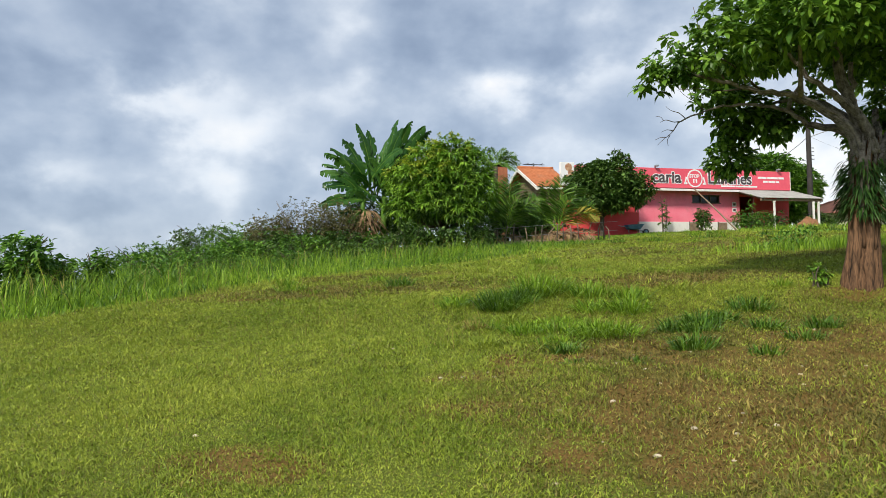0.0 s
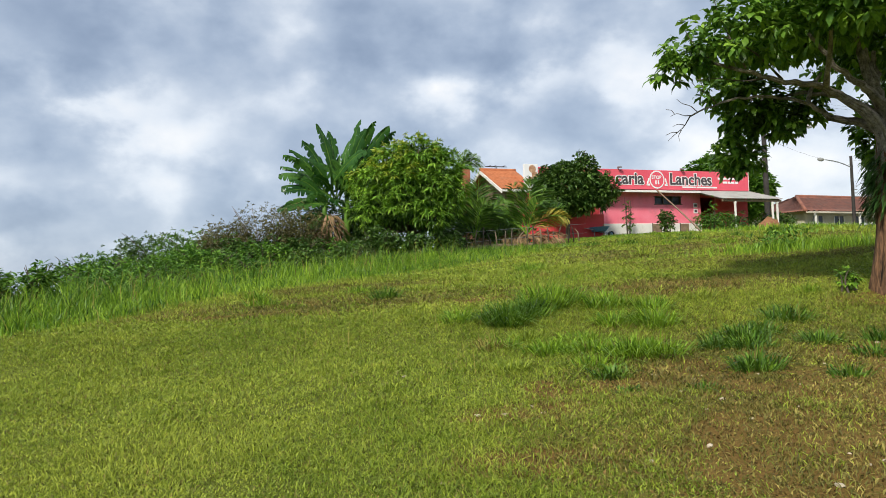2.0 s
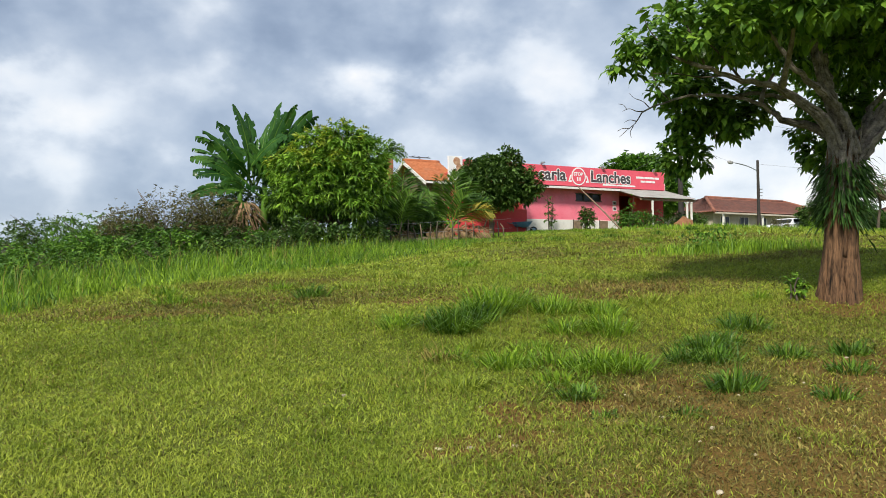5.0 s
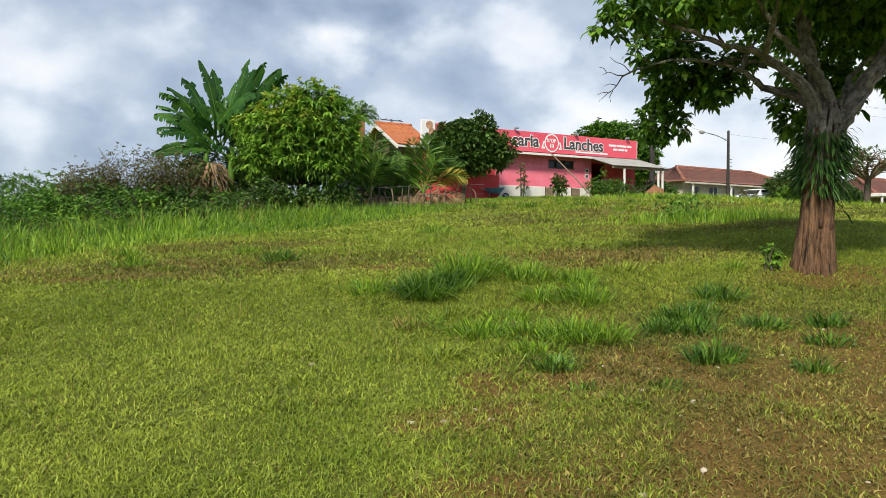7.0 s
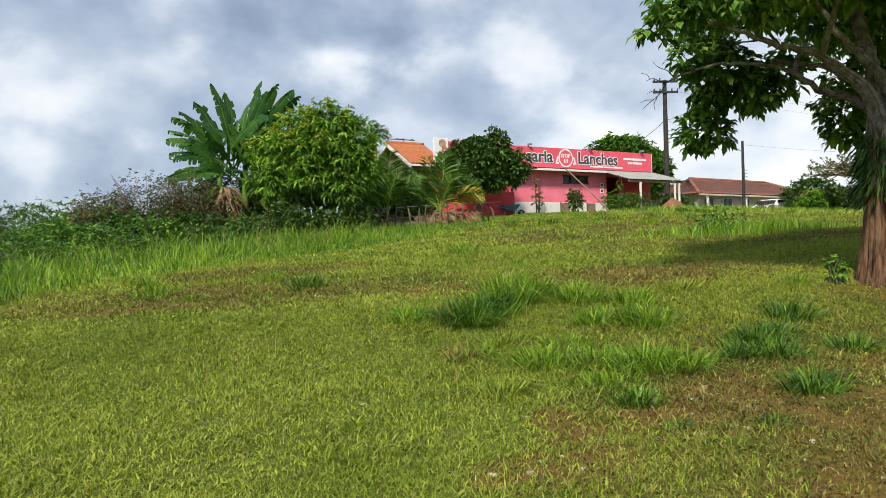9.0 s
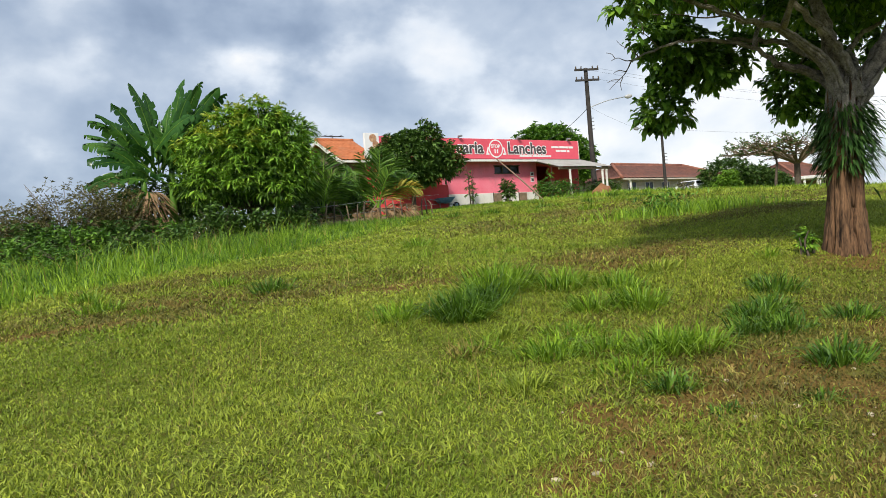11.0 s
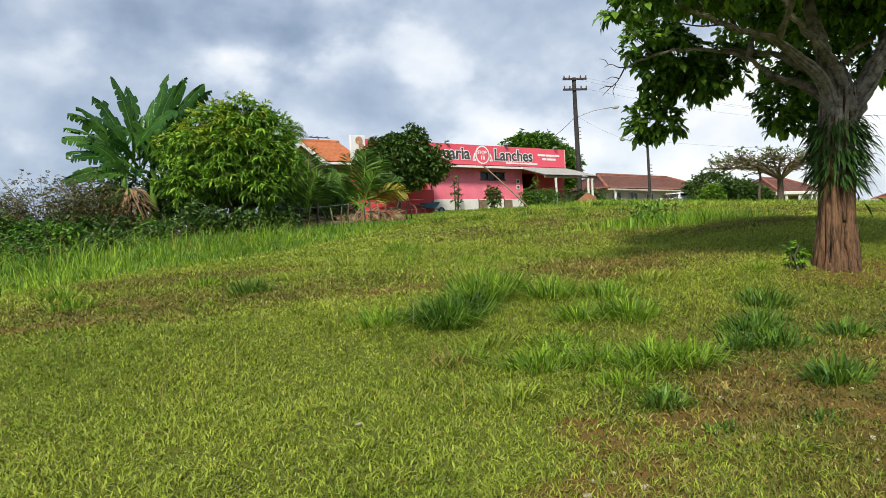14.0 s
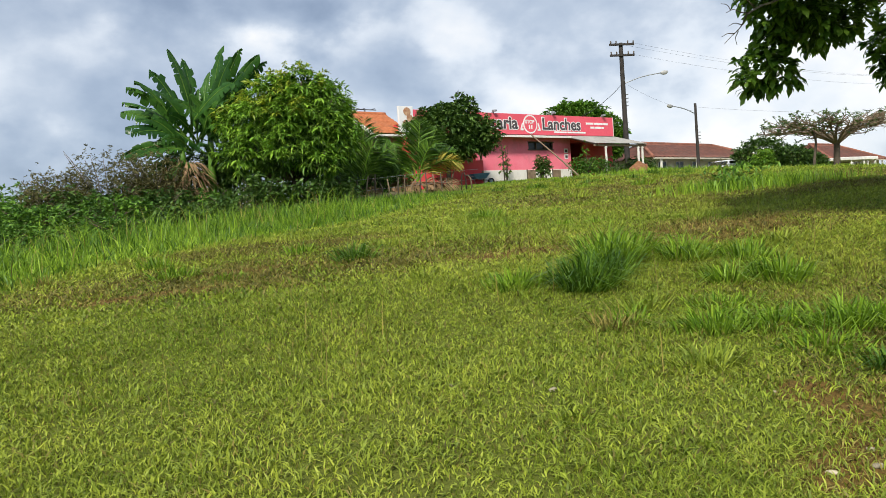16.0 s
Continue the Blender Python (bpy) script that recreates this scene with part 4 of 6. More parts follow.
    for k, (p, r0, r1) in enumerate(limbs):
        n = 28 if r0 > 0.05 else 12
        q = bent([loc(*c) for c in p], n)
        big_ = r0 > 0.05
        rr = (0.85 if big_ else 1.0) * r0 * (r1 / r0) ** np.linspace(0, 1, n)
        if big_:
            q[1:-1] += rng.normal(0, 0.012, (n - 2, 3))
        v, t = tube(q, rr, 16 if big_ else 6, flute=0.06 if big_ else 0, wob=0.06, seed=k)
        lb = put("limb" if r0 > 0.03 else "twig", tri_mesh("limb", v, t, M["bark" if r0 > 0.03 else "bark_dark"], True), tr, "grey ropy limb" if r0 > 0.03 else "bare grey twig")
        if big_:
            # ropy strands wound along the limb
            dd = np.gradient(q, axis=0)
            dd /= np.linalg.norm(dd, axis=1)[:, None]
            e1 = np.cross(dd, (0, 1, 0.1))
            e1 /= np.linalg.norm(e1, axis=1)[:, None]
            e2 = np.cross(dd, e1)
            for j in range(10 if r0 > 0.1 else 7):
                ph = rng.uniform(0, 6.283) + np.cumsum(rng.normal(0.06, 0.09, n))
                off = rr * rng.uniform(0.85, 1.1)
                s_ = q + (e1 * np.cos(ph)[:, None] + e2 * np.sin(ph)[:, None]) * off[:, None]
                v, t = tube(s_, rr * rng.uniform(0.22, 0.42) * rng.uniform(0.85, 1.15, n), 7, wob=0.08, seed=j)
                put("strand", tri_mesh("strand", v, t, M["bark"], True), lb)
    L = lambda c, r: (loc(*c), r)
    crown_of("crown", [L((3.85, 9.7, 4.58), (0.75, 1.1, 0.34)), L((3.3, 9.8, 4.40), (0.45, 0.55, 0.2)), L((2.95, 9.8, 4.22), (0.25, 0.3, 0.14)), L((4.7, 9.4, 4.92), (1.1, 1.5, 0.5)), L((4.6, 8.3, 4.6), (0.8, 0.5, 0.32)), L((5.6, 8.0, 4.75), (0.9, 0.5, 0.34)), L((6.6, 8.0, 4.9), (0.9, 0.5, 0.36)), L((5.7, 9.7, 5.45), (1.7, 2.2, 0.8)), L((7.3, 9.7, 5.6), (1.9, 2.3, 0.9)),
                       L((5.1, 10.7, 5.0), (0.8, 0.9, 0.35)), L((6.3, 8.4, 5.05), (1.2, 0.9, 0.45)), L((8.2, 10.3, 4.9), (1.1, 1.6, 0.5)), L((6.6, 10.4, 4.85), (0.9, 1.1, 0.3)), L((7.7, 10.2, 4.95), (1.1, 1.3, 0.35)), L((8.2, 12.0, 5.1), (1.3, 1.2, 0.6)), L((6.9, 11.5, 5.0), (1.1, 1.0, 0.45))],
             3700, 9, 0.14, "leaf_tree", tr, 11, "drooping green leaves", 0.46, 0.45, 0.3, oval=True)
    crown_of("lower_foliage", [L((4.45, 11.4, 4.45), (0.40, 0.45, 0.34)), L((4.85, 11.5, 4.2), (0.5, 0.5, 0.40)), L((5.25, 11.5, 3.95), (0.45, 0.45, 0.32)), L((5.75, 11.5, 4.15), (0.36, 0.4, 0.26)), L((4.75, 11.8, 3.75), (0.22, 0.25, 0.2)),
                               L((4.8, 11.9, 3.42), (0.42, 0.4, 0.30)), L((7.15, 11.9, 3.85), (0.42, 0.4, 0.28)), L((7.1, 11.9, 3.5), (0.28, 0.3, 0.25)), L((7.75, 11.9, 3.85), (0.45, 0.4, 0.33)), L((7.65, 11.9, 3.45), (0.25, 0.3, 0.2)), L((7.5, 11.8, 4.25), (0.7, 0.5, 0.25)), L((8.9, 11.5, 4.3), (0.5, 0.5, 0.3))],
             780, 8, 0.145, "leaf_tree", tr, 12, "hanging green foliage", 0.5, 0.5, 0.2, oval=True)
    # strap-leaved climber hanging on the trunk
    rng = np.random.default_rng(9)
    n = 1150
    a = rng.uniform(0, 6.283, n)
    h = 0.92 + 0.85 * rng.beta(1.5, 1.3, n)
    out_ = 0.19 + 0.10 * rng.random(n) ** 2
    base = np.stack([lean(h) + out_ * np.cos(a), out_ * np.sin(a), h], 1)
    side_ = rng.random(n) < 0.16
    base[side_] += np.stack([rng.uniform(0.0, 0.2, side_.sum()), rng.uniform(-0.15, 0.1, side_.sum()), rng.uniform(-0.2, 0.1, side_.sum())], 1)
    way = np.stack([np.cos(a), np.sin(a), rng.uniform(-0.7, 0.45, n)], 1)
    ln = rng.uniform(0.09, 0.19, n)
    v, t = leaf_cloud(base, way, ln, ln * 0.2, rng.uniform(0.5, 1.1, n), rng)
    put("climber", tri_mesh("climber", v, t, M["leaf_strap"]), tr, "drooping strap leaves on the trunk")


big_tree()


def leafy_tree(name, x, y, blobs, count, per, size, mat, label, trunk=0.12, seed=1, mat2=None, **kw):
    z = gz(x, y)
    tr = thing(name, pose(x, y, z), label, "tree")
    o = np.array([x, y, z])
    bl = [(tuple(np.array(c) - o), r) for c, r in blobs]
    lines = [([(0, 0, -0.2), (0.05, 0, 0.5 * bl[0][0][2]), bl[0][0]], trunk, trunk * 0.5)]
    for c, r in bl:
        for k in range(3):
            a = k * 2.1 + c[0]
            lines.append(([(0.03, 0, max(0.3, 0.45 * bl[0][0][2])), tuple(0.5 * np.array(c)), (c[0] + r[0] * 0.6 * math.cos(a), c[1] + r[1] * 0.6 * math.sin(a), c[2] + 0.2 * r[2])], trunk * 0.5, 0.015))
    branch_set("trunk", lines, "bark_dark", tr)
    crown_of("crown", bl, count, per, size, mat, tr, seed, **kw)
    # darker leaves low inside the crown put its inner shade into the colour
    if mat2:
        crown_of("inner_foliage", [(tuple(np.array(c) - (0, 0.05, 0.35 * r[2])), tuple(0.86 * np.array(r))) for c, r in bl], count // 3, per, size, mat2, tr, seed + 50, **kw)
    return tr


MANGO = [((-0.35, 24.6, 4.55), (1.25, 1.2, 1.2)), ((0.1, 24.4, 5.75), (0.8, 0.75, 0.62)), ((-0.65, 24.4, 5.5), (0.8, 0.75, 0.65)), ((0.7, 24.4, 5.3), (0.7, 0.75, 0.7)), ((-1.4, 24.4, 4.85), (0.75, 0.75, 0.7)),
         ((-0.4, 23.9, 4.9), (0.75, 0.65, 0.62)), ((0.45, 23.9, 4.65), (0.75, 0.65, 0.6)), ((1.0, 24.3, 4.45), (0.6, 0.65, 0.75)), ((-1.5, 24.2, 4.0), (0.75, 0.7, 0.6)), ((-0.6, 23.8, 4.0), (0.7, 0.6, 0.5)), ((0.4, 23.8, 3.75), (0.7, 0.6, 0.5))]
mango = leafy_tree("mango_tree", -0.3, 24.5, MANGO, 1900, 12, 0.215, "leaf_mango", "dense mango tree with bright yellow-green drooping leaves", 0.14, 21, "leaf_mango_shade", width=0.25, droop=0.42, shell=0.62, spread=1.0)
# yellow leaves over the upper left side put its sunlight into the colour
o_ = np.array(mango.matrix_basis.translation)
crown_of("new_leaves", [(tuple(np.array(c) - o_ + (-0.08, -0.05, 0.08)), r) for c, r in (MANGO[2], MANGO[4], MANGO[1], MANGO[5])], 120, 12, 0.2, "leaf_mango_lit", mango, 77, "yellow-green leaves coloured as the sunlit upper left side", 0.25, 0.4, 0.8, -0.2, 1.0)
leafy_tree("round_tree", 7.0, 33.0, [((7.05, 33, 5.5), (1.55, 1.5, 1.05)), ((7.9, 33, 6.4), (0.6, 0.7, 0.75)), ((6.2, 33, 5.75), (0.8, 0.9, 0.8)), ((8.55, 32.9, 5.4), (0.85, 0.8, 0.9)), ((7.0, 32.6, 4.85), (1.25, 1.0, 0.5)), ((6.9, 32.8, 6.25), (0.7, 0.7, 0.5))],
           2500, 7, 0.21, "leaf_dark", "round dark green tree in front of the snack bar", 0.12, 22, width=0.42, droop=0.3, shell=0.25)
leafy_tree("dome_tree", 21.6, 48.5, [((21.4, 48.5, 7.0), (2.9, 2.4, 2.4)), ((20.2, 48.0, 7.0), (1.5, 1.5, 1.5)), ((23.0, 48.0, 6.5), (1.6, 1.6, 1.5)), ((21.5, 47.8, 7.9), (1.9, 1.5, 1.4)), ((23.4, 48.0, 7.0), (1.5, 1.5, 1.5))],
           4600, 7, 0.30, "leaf_dome", "dense dome-shaped green tree behind the snack bar", 0.25, 23, width=0.45, droop=0.2, shell=0.6)
leafy_tree("garden_tree", 33.5, 44.0, [((33.2, 44, 4.7), (1.8, 1.5, 1.35)), ((35.6, 44, 4.3), (1.7, 1.5, 1.1)), ((37.2, 44.2, 4.0), (1.2, 1.2, 0.9))],
           2200, 7, 0.26, "leaf_dark", "dark green garden trees beside the bungalow", 0.1, 24, width=0.4, droop=0.3)
leafy_tree("young_tree", 31.4, 42.0, [((31.4, 42, 4.0), (0.95, 0.9, 0.85)), ((31.5, 42, 4.6), (0.5, 0.5, 0.5))],
           350, 7, 0.24, "leaf_mango", "small bright green young tree at the roadside", 0.05, 25, width=0.4, droop=0.4)


def umbrella_tree():
    x, y = 33.0, 37.8
    z = gz(x, y)
    tr = thing("umbrella_tree", pose(x, y, z), "flat-topped tree with many bare tangled branches", "tree")
    rng = np.random.default_rng(31)
    branch_set("trunk", [([(0, 0, -0.3), (0.05, 0, 0.9), (0.1, 0, 1.9)], 0.19, 0.16)], "bark_dark", tr, "", 10, 0.05)
    branch_set("side_trunk", [([(-1.5, 0.2, -0.3), (-1.45, 0.2, 0.9), (-1.2, 0.2, 2.0), (-1.5, 0.2, 2.6)], 0.10, 0.05)], "bark_dark", tr, "", 9, 0.05)
    lines, tips = [], []
    for k in range(16):
        a = k / 16 * 6.283 + rng.normal(0, 0.15)
        r = rng.uniform(2.2, 4.4)
        h = rng.uniform(2.55, 3.25)
        p = [(0.1, 0, 1.7), (r * 0.35 * math.cos(a), r * 0.35 * math.sin(a), 2.35 + 0.35 * rng.random()), (r * 0.7 * math.cos(a + 0.2), r * 0.7 * math.sin(a + 0.2), h - 0.1), (r * math.cos(a), r * math.sin(a), h)]
        lines.append((p, 0.08, 0.02))
        for q in range(34):
            u = rng.uniform(0.3, 1.0)
            b = bent(p, 12)[int(u * 11)]
            a2 = a + rng.normal(0, 1.0)
            e = b + np.array([math.cos(a2) * rng.uniform(0.4, 1.2), math.sin(a2) * rng.uniform(0.4, 1.2), rng.uniform(-0.15, 0.6)])
            lines.append(([tuple(b), tuple((b + e) / 2 + rng.normal(0, 0.1, 3)), tuple(e)], 0.034, 0.010))
            tips.append(e)
    branch_set("branchwork", lines, "timber", tr, "bare brown tangled branches", 5)
    tips = np.array(tips)
    tips = tips[(tips[:, 0] < -1.2) | (rng.random(len(tips)) < 0.25)]
    v, t = whorls(tips, np.tile([0, 0, 1.0], (len(tips), 1)), 6, 0.24, rng, 0.35, 0.2)
    put("crown", tri_mesh("crown", v, t, M["leaf_dark"]), tr, "sparse dark leaves")


umbrella_tree()


def banana():
    x, y = -2.75, 26.0
    z = gz(x, y)
    b = thing("banana_plant", pose(x, y, z), "clump of tall banana plants with wind-torn leaves", "banana plant")
    rng = np.random.default_rng(41)
    stems = [(-0.5, 0.1, 2.0), (0.25, 0.0, 2.4), (0.7, 0.3, 2.2), (-0.05, -0.4, 1.3)]
    for sx, sy, h in stems:
        v, t = tube(bent([(sx * 0.7, sy, -0.2), (sx, sy, h * 0.5), (sx * 1.1, sy, h)], 9), np.linspace(0.14, 0.08, 9), 10, wob=0.04)
        put("stem", tri_mesh("stem", v, t, M["leaf_bush"], True), b, "thick green stem")
    # root x, root height, tip x, tip y, tip height, width
    leaves = [(-0.4, 2.2, -2.0, 0.2, 3.15, 0.40), (-0.4, 2.4, -1.75, -0.3, 3.75, 0.36), (-0.4, 2.3, -1.95, 0.3, 3.45, 0.3), (-0.3, 2.5, -1.15, 0.1, 4.3, 0.40), (-0.1, 2.6, -0.6, -0.2, 4.85, 0.52), (-0.1, 2.6, -0.25, 0.3, 4.7, 0.45), (0.3, 2.6, 0.75, 0.0, 5.0, 0.46),
              (0.5, 2.5, 1.95, 0.2, 4.6, 0.42), (0.4, 2.5, 1.25, -0.2, 4.2, 0.42), (0.1, 2.5, 0.3, 0.5, 4.35, 0.5), (-0.4, 2.2, -1.7, -0.5, 2.45, 0.42), (-0.3, 2.0, -2.1, 0.3, 1.9, 0.42), (-0.4, 2.1, -1.9, 0.1, 2.7, 0.38),
              (0.3, 2.2, 1.5, -0.6, 3.1, 0.45), (0.0, 2.2, 0.9, -0.9, 3.3, 0.45), (-0.2, 2.2, -0.2, -1.0, 3.2, 0.5), (0.5, 2.1, 0.2, 0.9, 3.9, 0.45), (-0.2, 1.3, -1.1, -0.9, 1.5, 0.4), (0.1, 1.3, 0.9, -1.0, 1.9, 0.4), (0.6, 2.2, 1.3, 0.5, 3.6, 0.45), (-0.6, 2.0, -1.3, 0.5, 3.3, 0.42),
              (-0.1, 2.2, -0.7, -0.8, 2.9, 0.45), (0.3, 2.1, 0.4, -1.1, 2.6, 0.45), (-0.3, 2.0, -0.9, -0.8, 2.2, 0.42), (0.2, 1.8, 0.1, -1.2, 2.0, 0.42), (-0.4, 1.9, -1.3, -0.3, 2.9, 0.4)]
    leaves += [(0.4, 2.5, 1.25, 0.1, 4.95, 0.48), (0.5, 2.6, 1.75, 0.0, 4.75, 0.42), (0.2, 2.4, 0.95, -0.3, 4.6, 0.45), (-0.3, 1.9, -1.7, -0.3, 1.8, 0.4), (0.2, 1.7, 1.1, -0.9, 1.5, 0.42), (-0.1, 1.5, -0.9, -1.0, 1.1, 0.42), (0.3, 2.3, 1.0, -0.7, 3.7, 0.5), (-0.2, 2.3, -1.0, -0.6, 3.6, 0.5)]
    for k in range(16):
        a = rng.uniform(-1.15, 1.15)
        ln = rng.uniform(1.2, 2.2)
        rx, rz = rng.uniform(-0.5, 0.7), rng.uniform(1.5, 2.5)
        leaves.append((rx, rz, rx + ln * math.sin(a), rng.uniform(-0.9, 0.9), rz + ln * math.cos(a) * 0.95, rng.uniform(0.28, 0.42)))
    for k, (rx, rz, tx, ty, tz, w) in enumerate(leaves):
        r0, tip = np.array([rx, 0.1, rz]), np.array([tx, ty, tz])
        n = 26
        u = np.linspace(0, 1, n)[:, None]
        mid = (r0 + tip) / 2 + np.array([0, 0, 0.25 + 0.1 * abs(tx - rx)])
        c = (1 - u) ** 2 * r0 + 2 * u * (1 - u) * mid + u**2 * tip
        c = c + u**5 * np.array([0.1 * np.sign(tx - rx), -0.1, -0.04])
        d = np.gradient(c, axis=0)
        d /= np.linalg.norm(d, axis=1)[:, None]
        side = np.cross(d, np.array([0.25 + rng.normal(0, 0.5), -1.0, 0.35 + rng.normal(0, 0.55)]))
        side /= np.linalg.norm(side, axis=1)[:, None]
        uu = u[:, 0]
        wd = w * 0.5 * np.clip(np.sin(np.pi * np.clip((uu - 0.16) / 0.84, 0, 1)) ** 0.55, 0.02, 1)
        V, T = [], []
        for sgn in (-1, 1):
            i0 = 2
            while i0 < n - 1:
                i1 = min(n - 1, i0 + int(rng.integers(1, 5)))
                dz = rng.uniform(-0.16, 0.03)
                sc = rng.uniform(0.72, 1.04)
                for i in range(i0, i1):
                    q = len(V)
                    for j in (i, i + 1):
                        V.append(c[j])
                        V.append(c[j] + sgn * side[j] * wd[j] * sc * 0.55 + np.array([0, -0.03, 0.02]))
                        V.append(c[j] + sgn * side[j] * wd[j] * sc + d[j] * (0.05 + 0.03 * (j == i0) - 0.03 * (j == i1)) + np.array([0, 0, dz * sc]))
                    T += [(q, q + 1, q + 4), (q, q + 4, q + 3), (q + 1, q + 2, q + 5), (q + 1, q + 5, q + 4)]
                i0 = i1
        lv = put("leaf", tri_mesh("leaf", V, T, M["leaf_banana"]), b, "large torn banana leaf")
        v, t = tube(c, np.linspace(0.03, 0.006, n), 5)
        put("midrib", tri_mesh("midrib", v, t, M["leaf_palm"], True), lv)
    n = 200
    a = rng.uniform(2.4, 5.6, n)
    base = np.stack([-0.4 + 0.3 * np.cos(a), 0.15 * np.sin(a) - 0.3, rng.uniform(0.7, 1.7, n)], 1)
    ln = rng.uniform(0.3, 0.8, n)
    v, t = leaf_cloud(base, np.stack([np.cos(a) * 1.2, np.sin(a) * 0.4, rng.uniform(-0.5, 0.3, n)], 1), ln, ln * 0.13, rng.uniform(0.6, 1.2, n), rng)
    put("dead_foliage", tri_mesh("dead_leaves", v, t, M["dead_frond"]), b, "hanging brown dead leaves")


banana()


def palm(x, y, fronds, label, trunk_h=0.4, yellow=1, dead=6, seed=1, r=0.09, pieces=True):
    z = gz(x, y)
    p = thing("coconut_palm", pose(x, y, z), label, "palm tree", "palms")
    rng = np.random.default_rng(seed)
    v, t = tube(bent([(0, 0, -0.2), (0.02, 0, trunk_h * 0.5), (0, 0, trunk_h)], 9), np.linspace(r * 1.2, r, 9), 9, wob=0.06)
    put("trunk", tri_mesh("trunk", v, t, M["bark_dark"], True), p)
    allf = [(f, "leaf_palm") for f in fronds] + [((-1.0 + 0.4 * k, -0.4, -0.15 - 0.1 * (k % 3), 0.05), "dead_frond") for k in range(dead)]
    for k, ((tx, ty, tz, arch), mt) in enumerate(allf):
        if mt == "leaf_palm" and k < yellow:
            mt = "leaf_palm_yellow"
        r0, tip = np.array([0, 0, trunk_h]), np.array([tx, ty, trunk_h + tz])
        n = 62
        u = np.linspace(0, 1, n)[:, None]
        mid = (r0 + tip) / 2 + np.array([0, 0, arch])
        c = (1 - u) ** 2 * r0 + 2 * u * (1 - u) * mid + u**2 * tip
        d = np.gradient(c, axis=0)
        d /= np.linalg.norm(d, axis=1)[:, None]
        side = np.cross(d, (0.15, -0.8, 0.6))
        side /= np.linalg.norm(side, axis=1)[:, None]
        L = np.linalg.norm(tip - r0)
        bs, ws, ln = [], [], []
        for i in range(9, n):
            for sgn in (-1, 1):
                uu = i / n
                bs.append(c[i])
                ws.append(sgn * side[i] * 0.8 + d[i] * 0.75 + rng.normal(0, 0.08, 3))
                ln.append(L * 0.40 * (math.sin(math.pi * min(1, 0.25 + 0.7 * uu)) ** 0.7) * rng.uniform(0.85, 1.1))
        ln = np.array(ln)
        v, t = leaf_cloud(np.array(bs), np.array(ws), ln, ln * 0.11, np.full(len(ln), 0.22), rng, 0.15)
        v2, t2 = tube(c, np.linspace(0.022, 0.006, n), 5)
        fr = put("frond", tri_mesh("frond", v, t, M[mt]), p, {"leaf_palm": "arching green frond", "leaf_palm_yellow": "yellowing frond", "dead_frond": "dry brown frond"}[mt])
        put("rachis", tri_mesh("rachis", v2, t2, M["leaf_mango"] if mt != "dead_frond" else M["dead_frond"], True), fr)


palm(2.1, 27.0, [(1.0, -0.4, 1.2, 0.5), (0.25, 0.1, 2.25, 0.2), (-0.3, 0.2, 2.2, 0.2), (-1.1, 0, 1.5, 0.5), (1.3, 0.2, 0.7, 0.8), (-1.3, -0.3, 0.6, 0.8), (0.7, 0.4, 1.9, 0.3), (0.4, -0.6, 1.3, 0.6)], "young coconut palm with green arching fronds", 0.45, 0, 5, 51)
palm(4.15, 27.6, [(1.55, -0.3, 0.55, 0.75), (1.5, 0.1, 1.0, 0.6), (0.85, 0.1, 1.8, 0.3), (0.25, 0.0, 2.15, 0.2), (-0.45, 0, 1.95, 0.2), (-1.2, 0.1, 1.45, 0.4), (-1.45, -0.2, 0.85, 0.7), (-1.3, -0.4, 0.3, 0.7), (0.5, -0.7, 1.2, 0.6)], "young coconut palm with one yellowing frond and dry skirt", 0.45, 1, 7, 52)
palm(2.1, 33.5, [(1.2, 0.2, 0.15, 0.55), (1.05, 0.1, 0.5, 0.5), (0.55, 0, 0.8, 0.3), (-0.2, 0, 0.9, 0.25), (-1.0, 0.2, 0.5, 0.5), (0.95, -0.4, -0.25, 0.5), (-1.0, -0.2, 0.0, 0.5)], "taller coconut palm behind the mango tree", 3.6, 0, 0, 53, 0.13)


def bush(x, y, top, rx, ry, mat, label, count=260, size=0.16, seed=1, twigs=10, width=0.4, name="bush", droop=0.3):
    z = gz(x, y)
    h = max(0.35, top - z)
    b = thing(name, pose(x, y, z), label, "bush", "hedge bushes")
    rng = np.random.default_rng(seed)
    lines = []
    for k in range(twigs):
        a = rng.uniform(0, 6.283)
        e = (rx * 0.8 * math.cos(a), ry * 0.8 * math.sin(a), h * rng.uniform(0.5, 0.97))
        lines.append(([(0.1 * math.cos(a), 0.1 * math.sin(a), -0.1), (e[0] * 0.4 + rng.normal(0, 0.05), e[1] * 0.4, e[2] * 0.55), e], 0.02, 0.006))
    branch_set("branchwork", lines, "bark" if mat == "leaf_dry" else "bark_dark", b, "", 5)
    bl = [((0, 0, h * 0.5), (rx, ry, h * 0.5))]
    for k in range(4):
        a = rng.uniform(0, 6.283)
        bl.append(((rx * 0.6 * math.cos(a), ry * 0.6 * math.sin(a), h * rng.uniform(0.35, 0.7)), (rx * 0.5, ry * 0.5, h * 0.34)))
    crown_of("foliage", bl, int(count * (2.8 if mat == "leaf_dry" else 1.3)), 6, size * (0.72 if mat == "leaf_dry" else 0.98), mat, b, seed, width=width, droop=droop, shell=0.2)


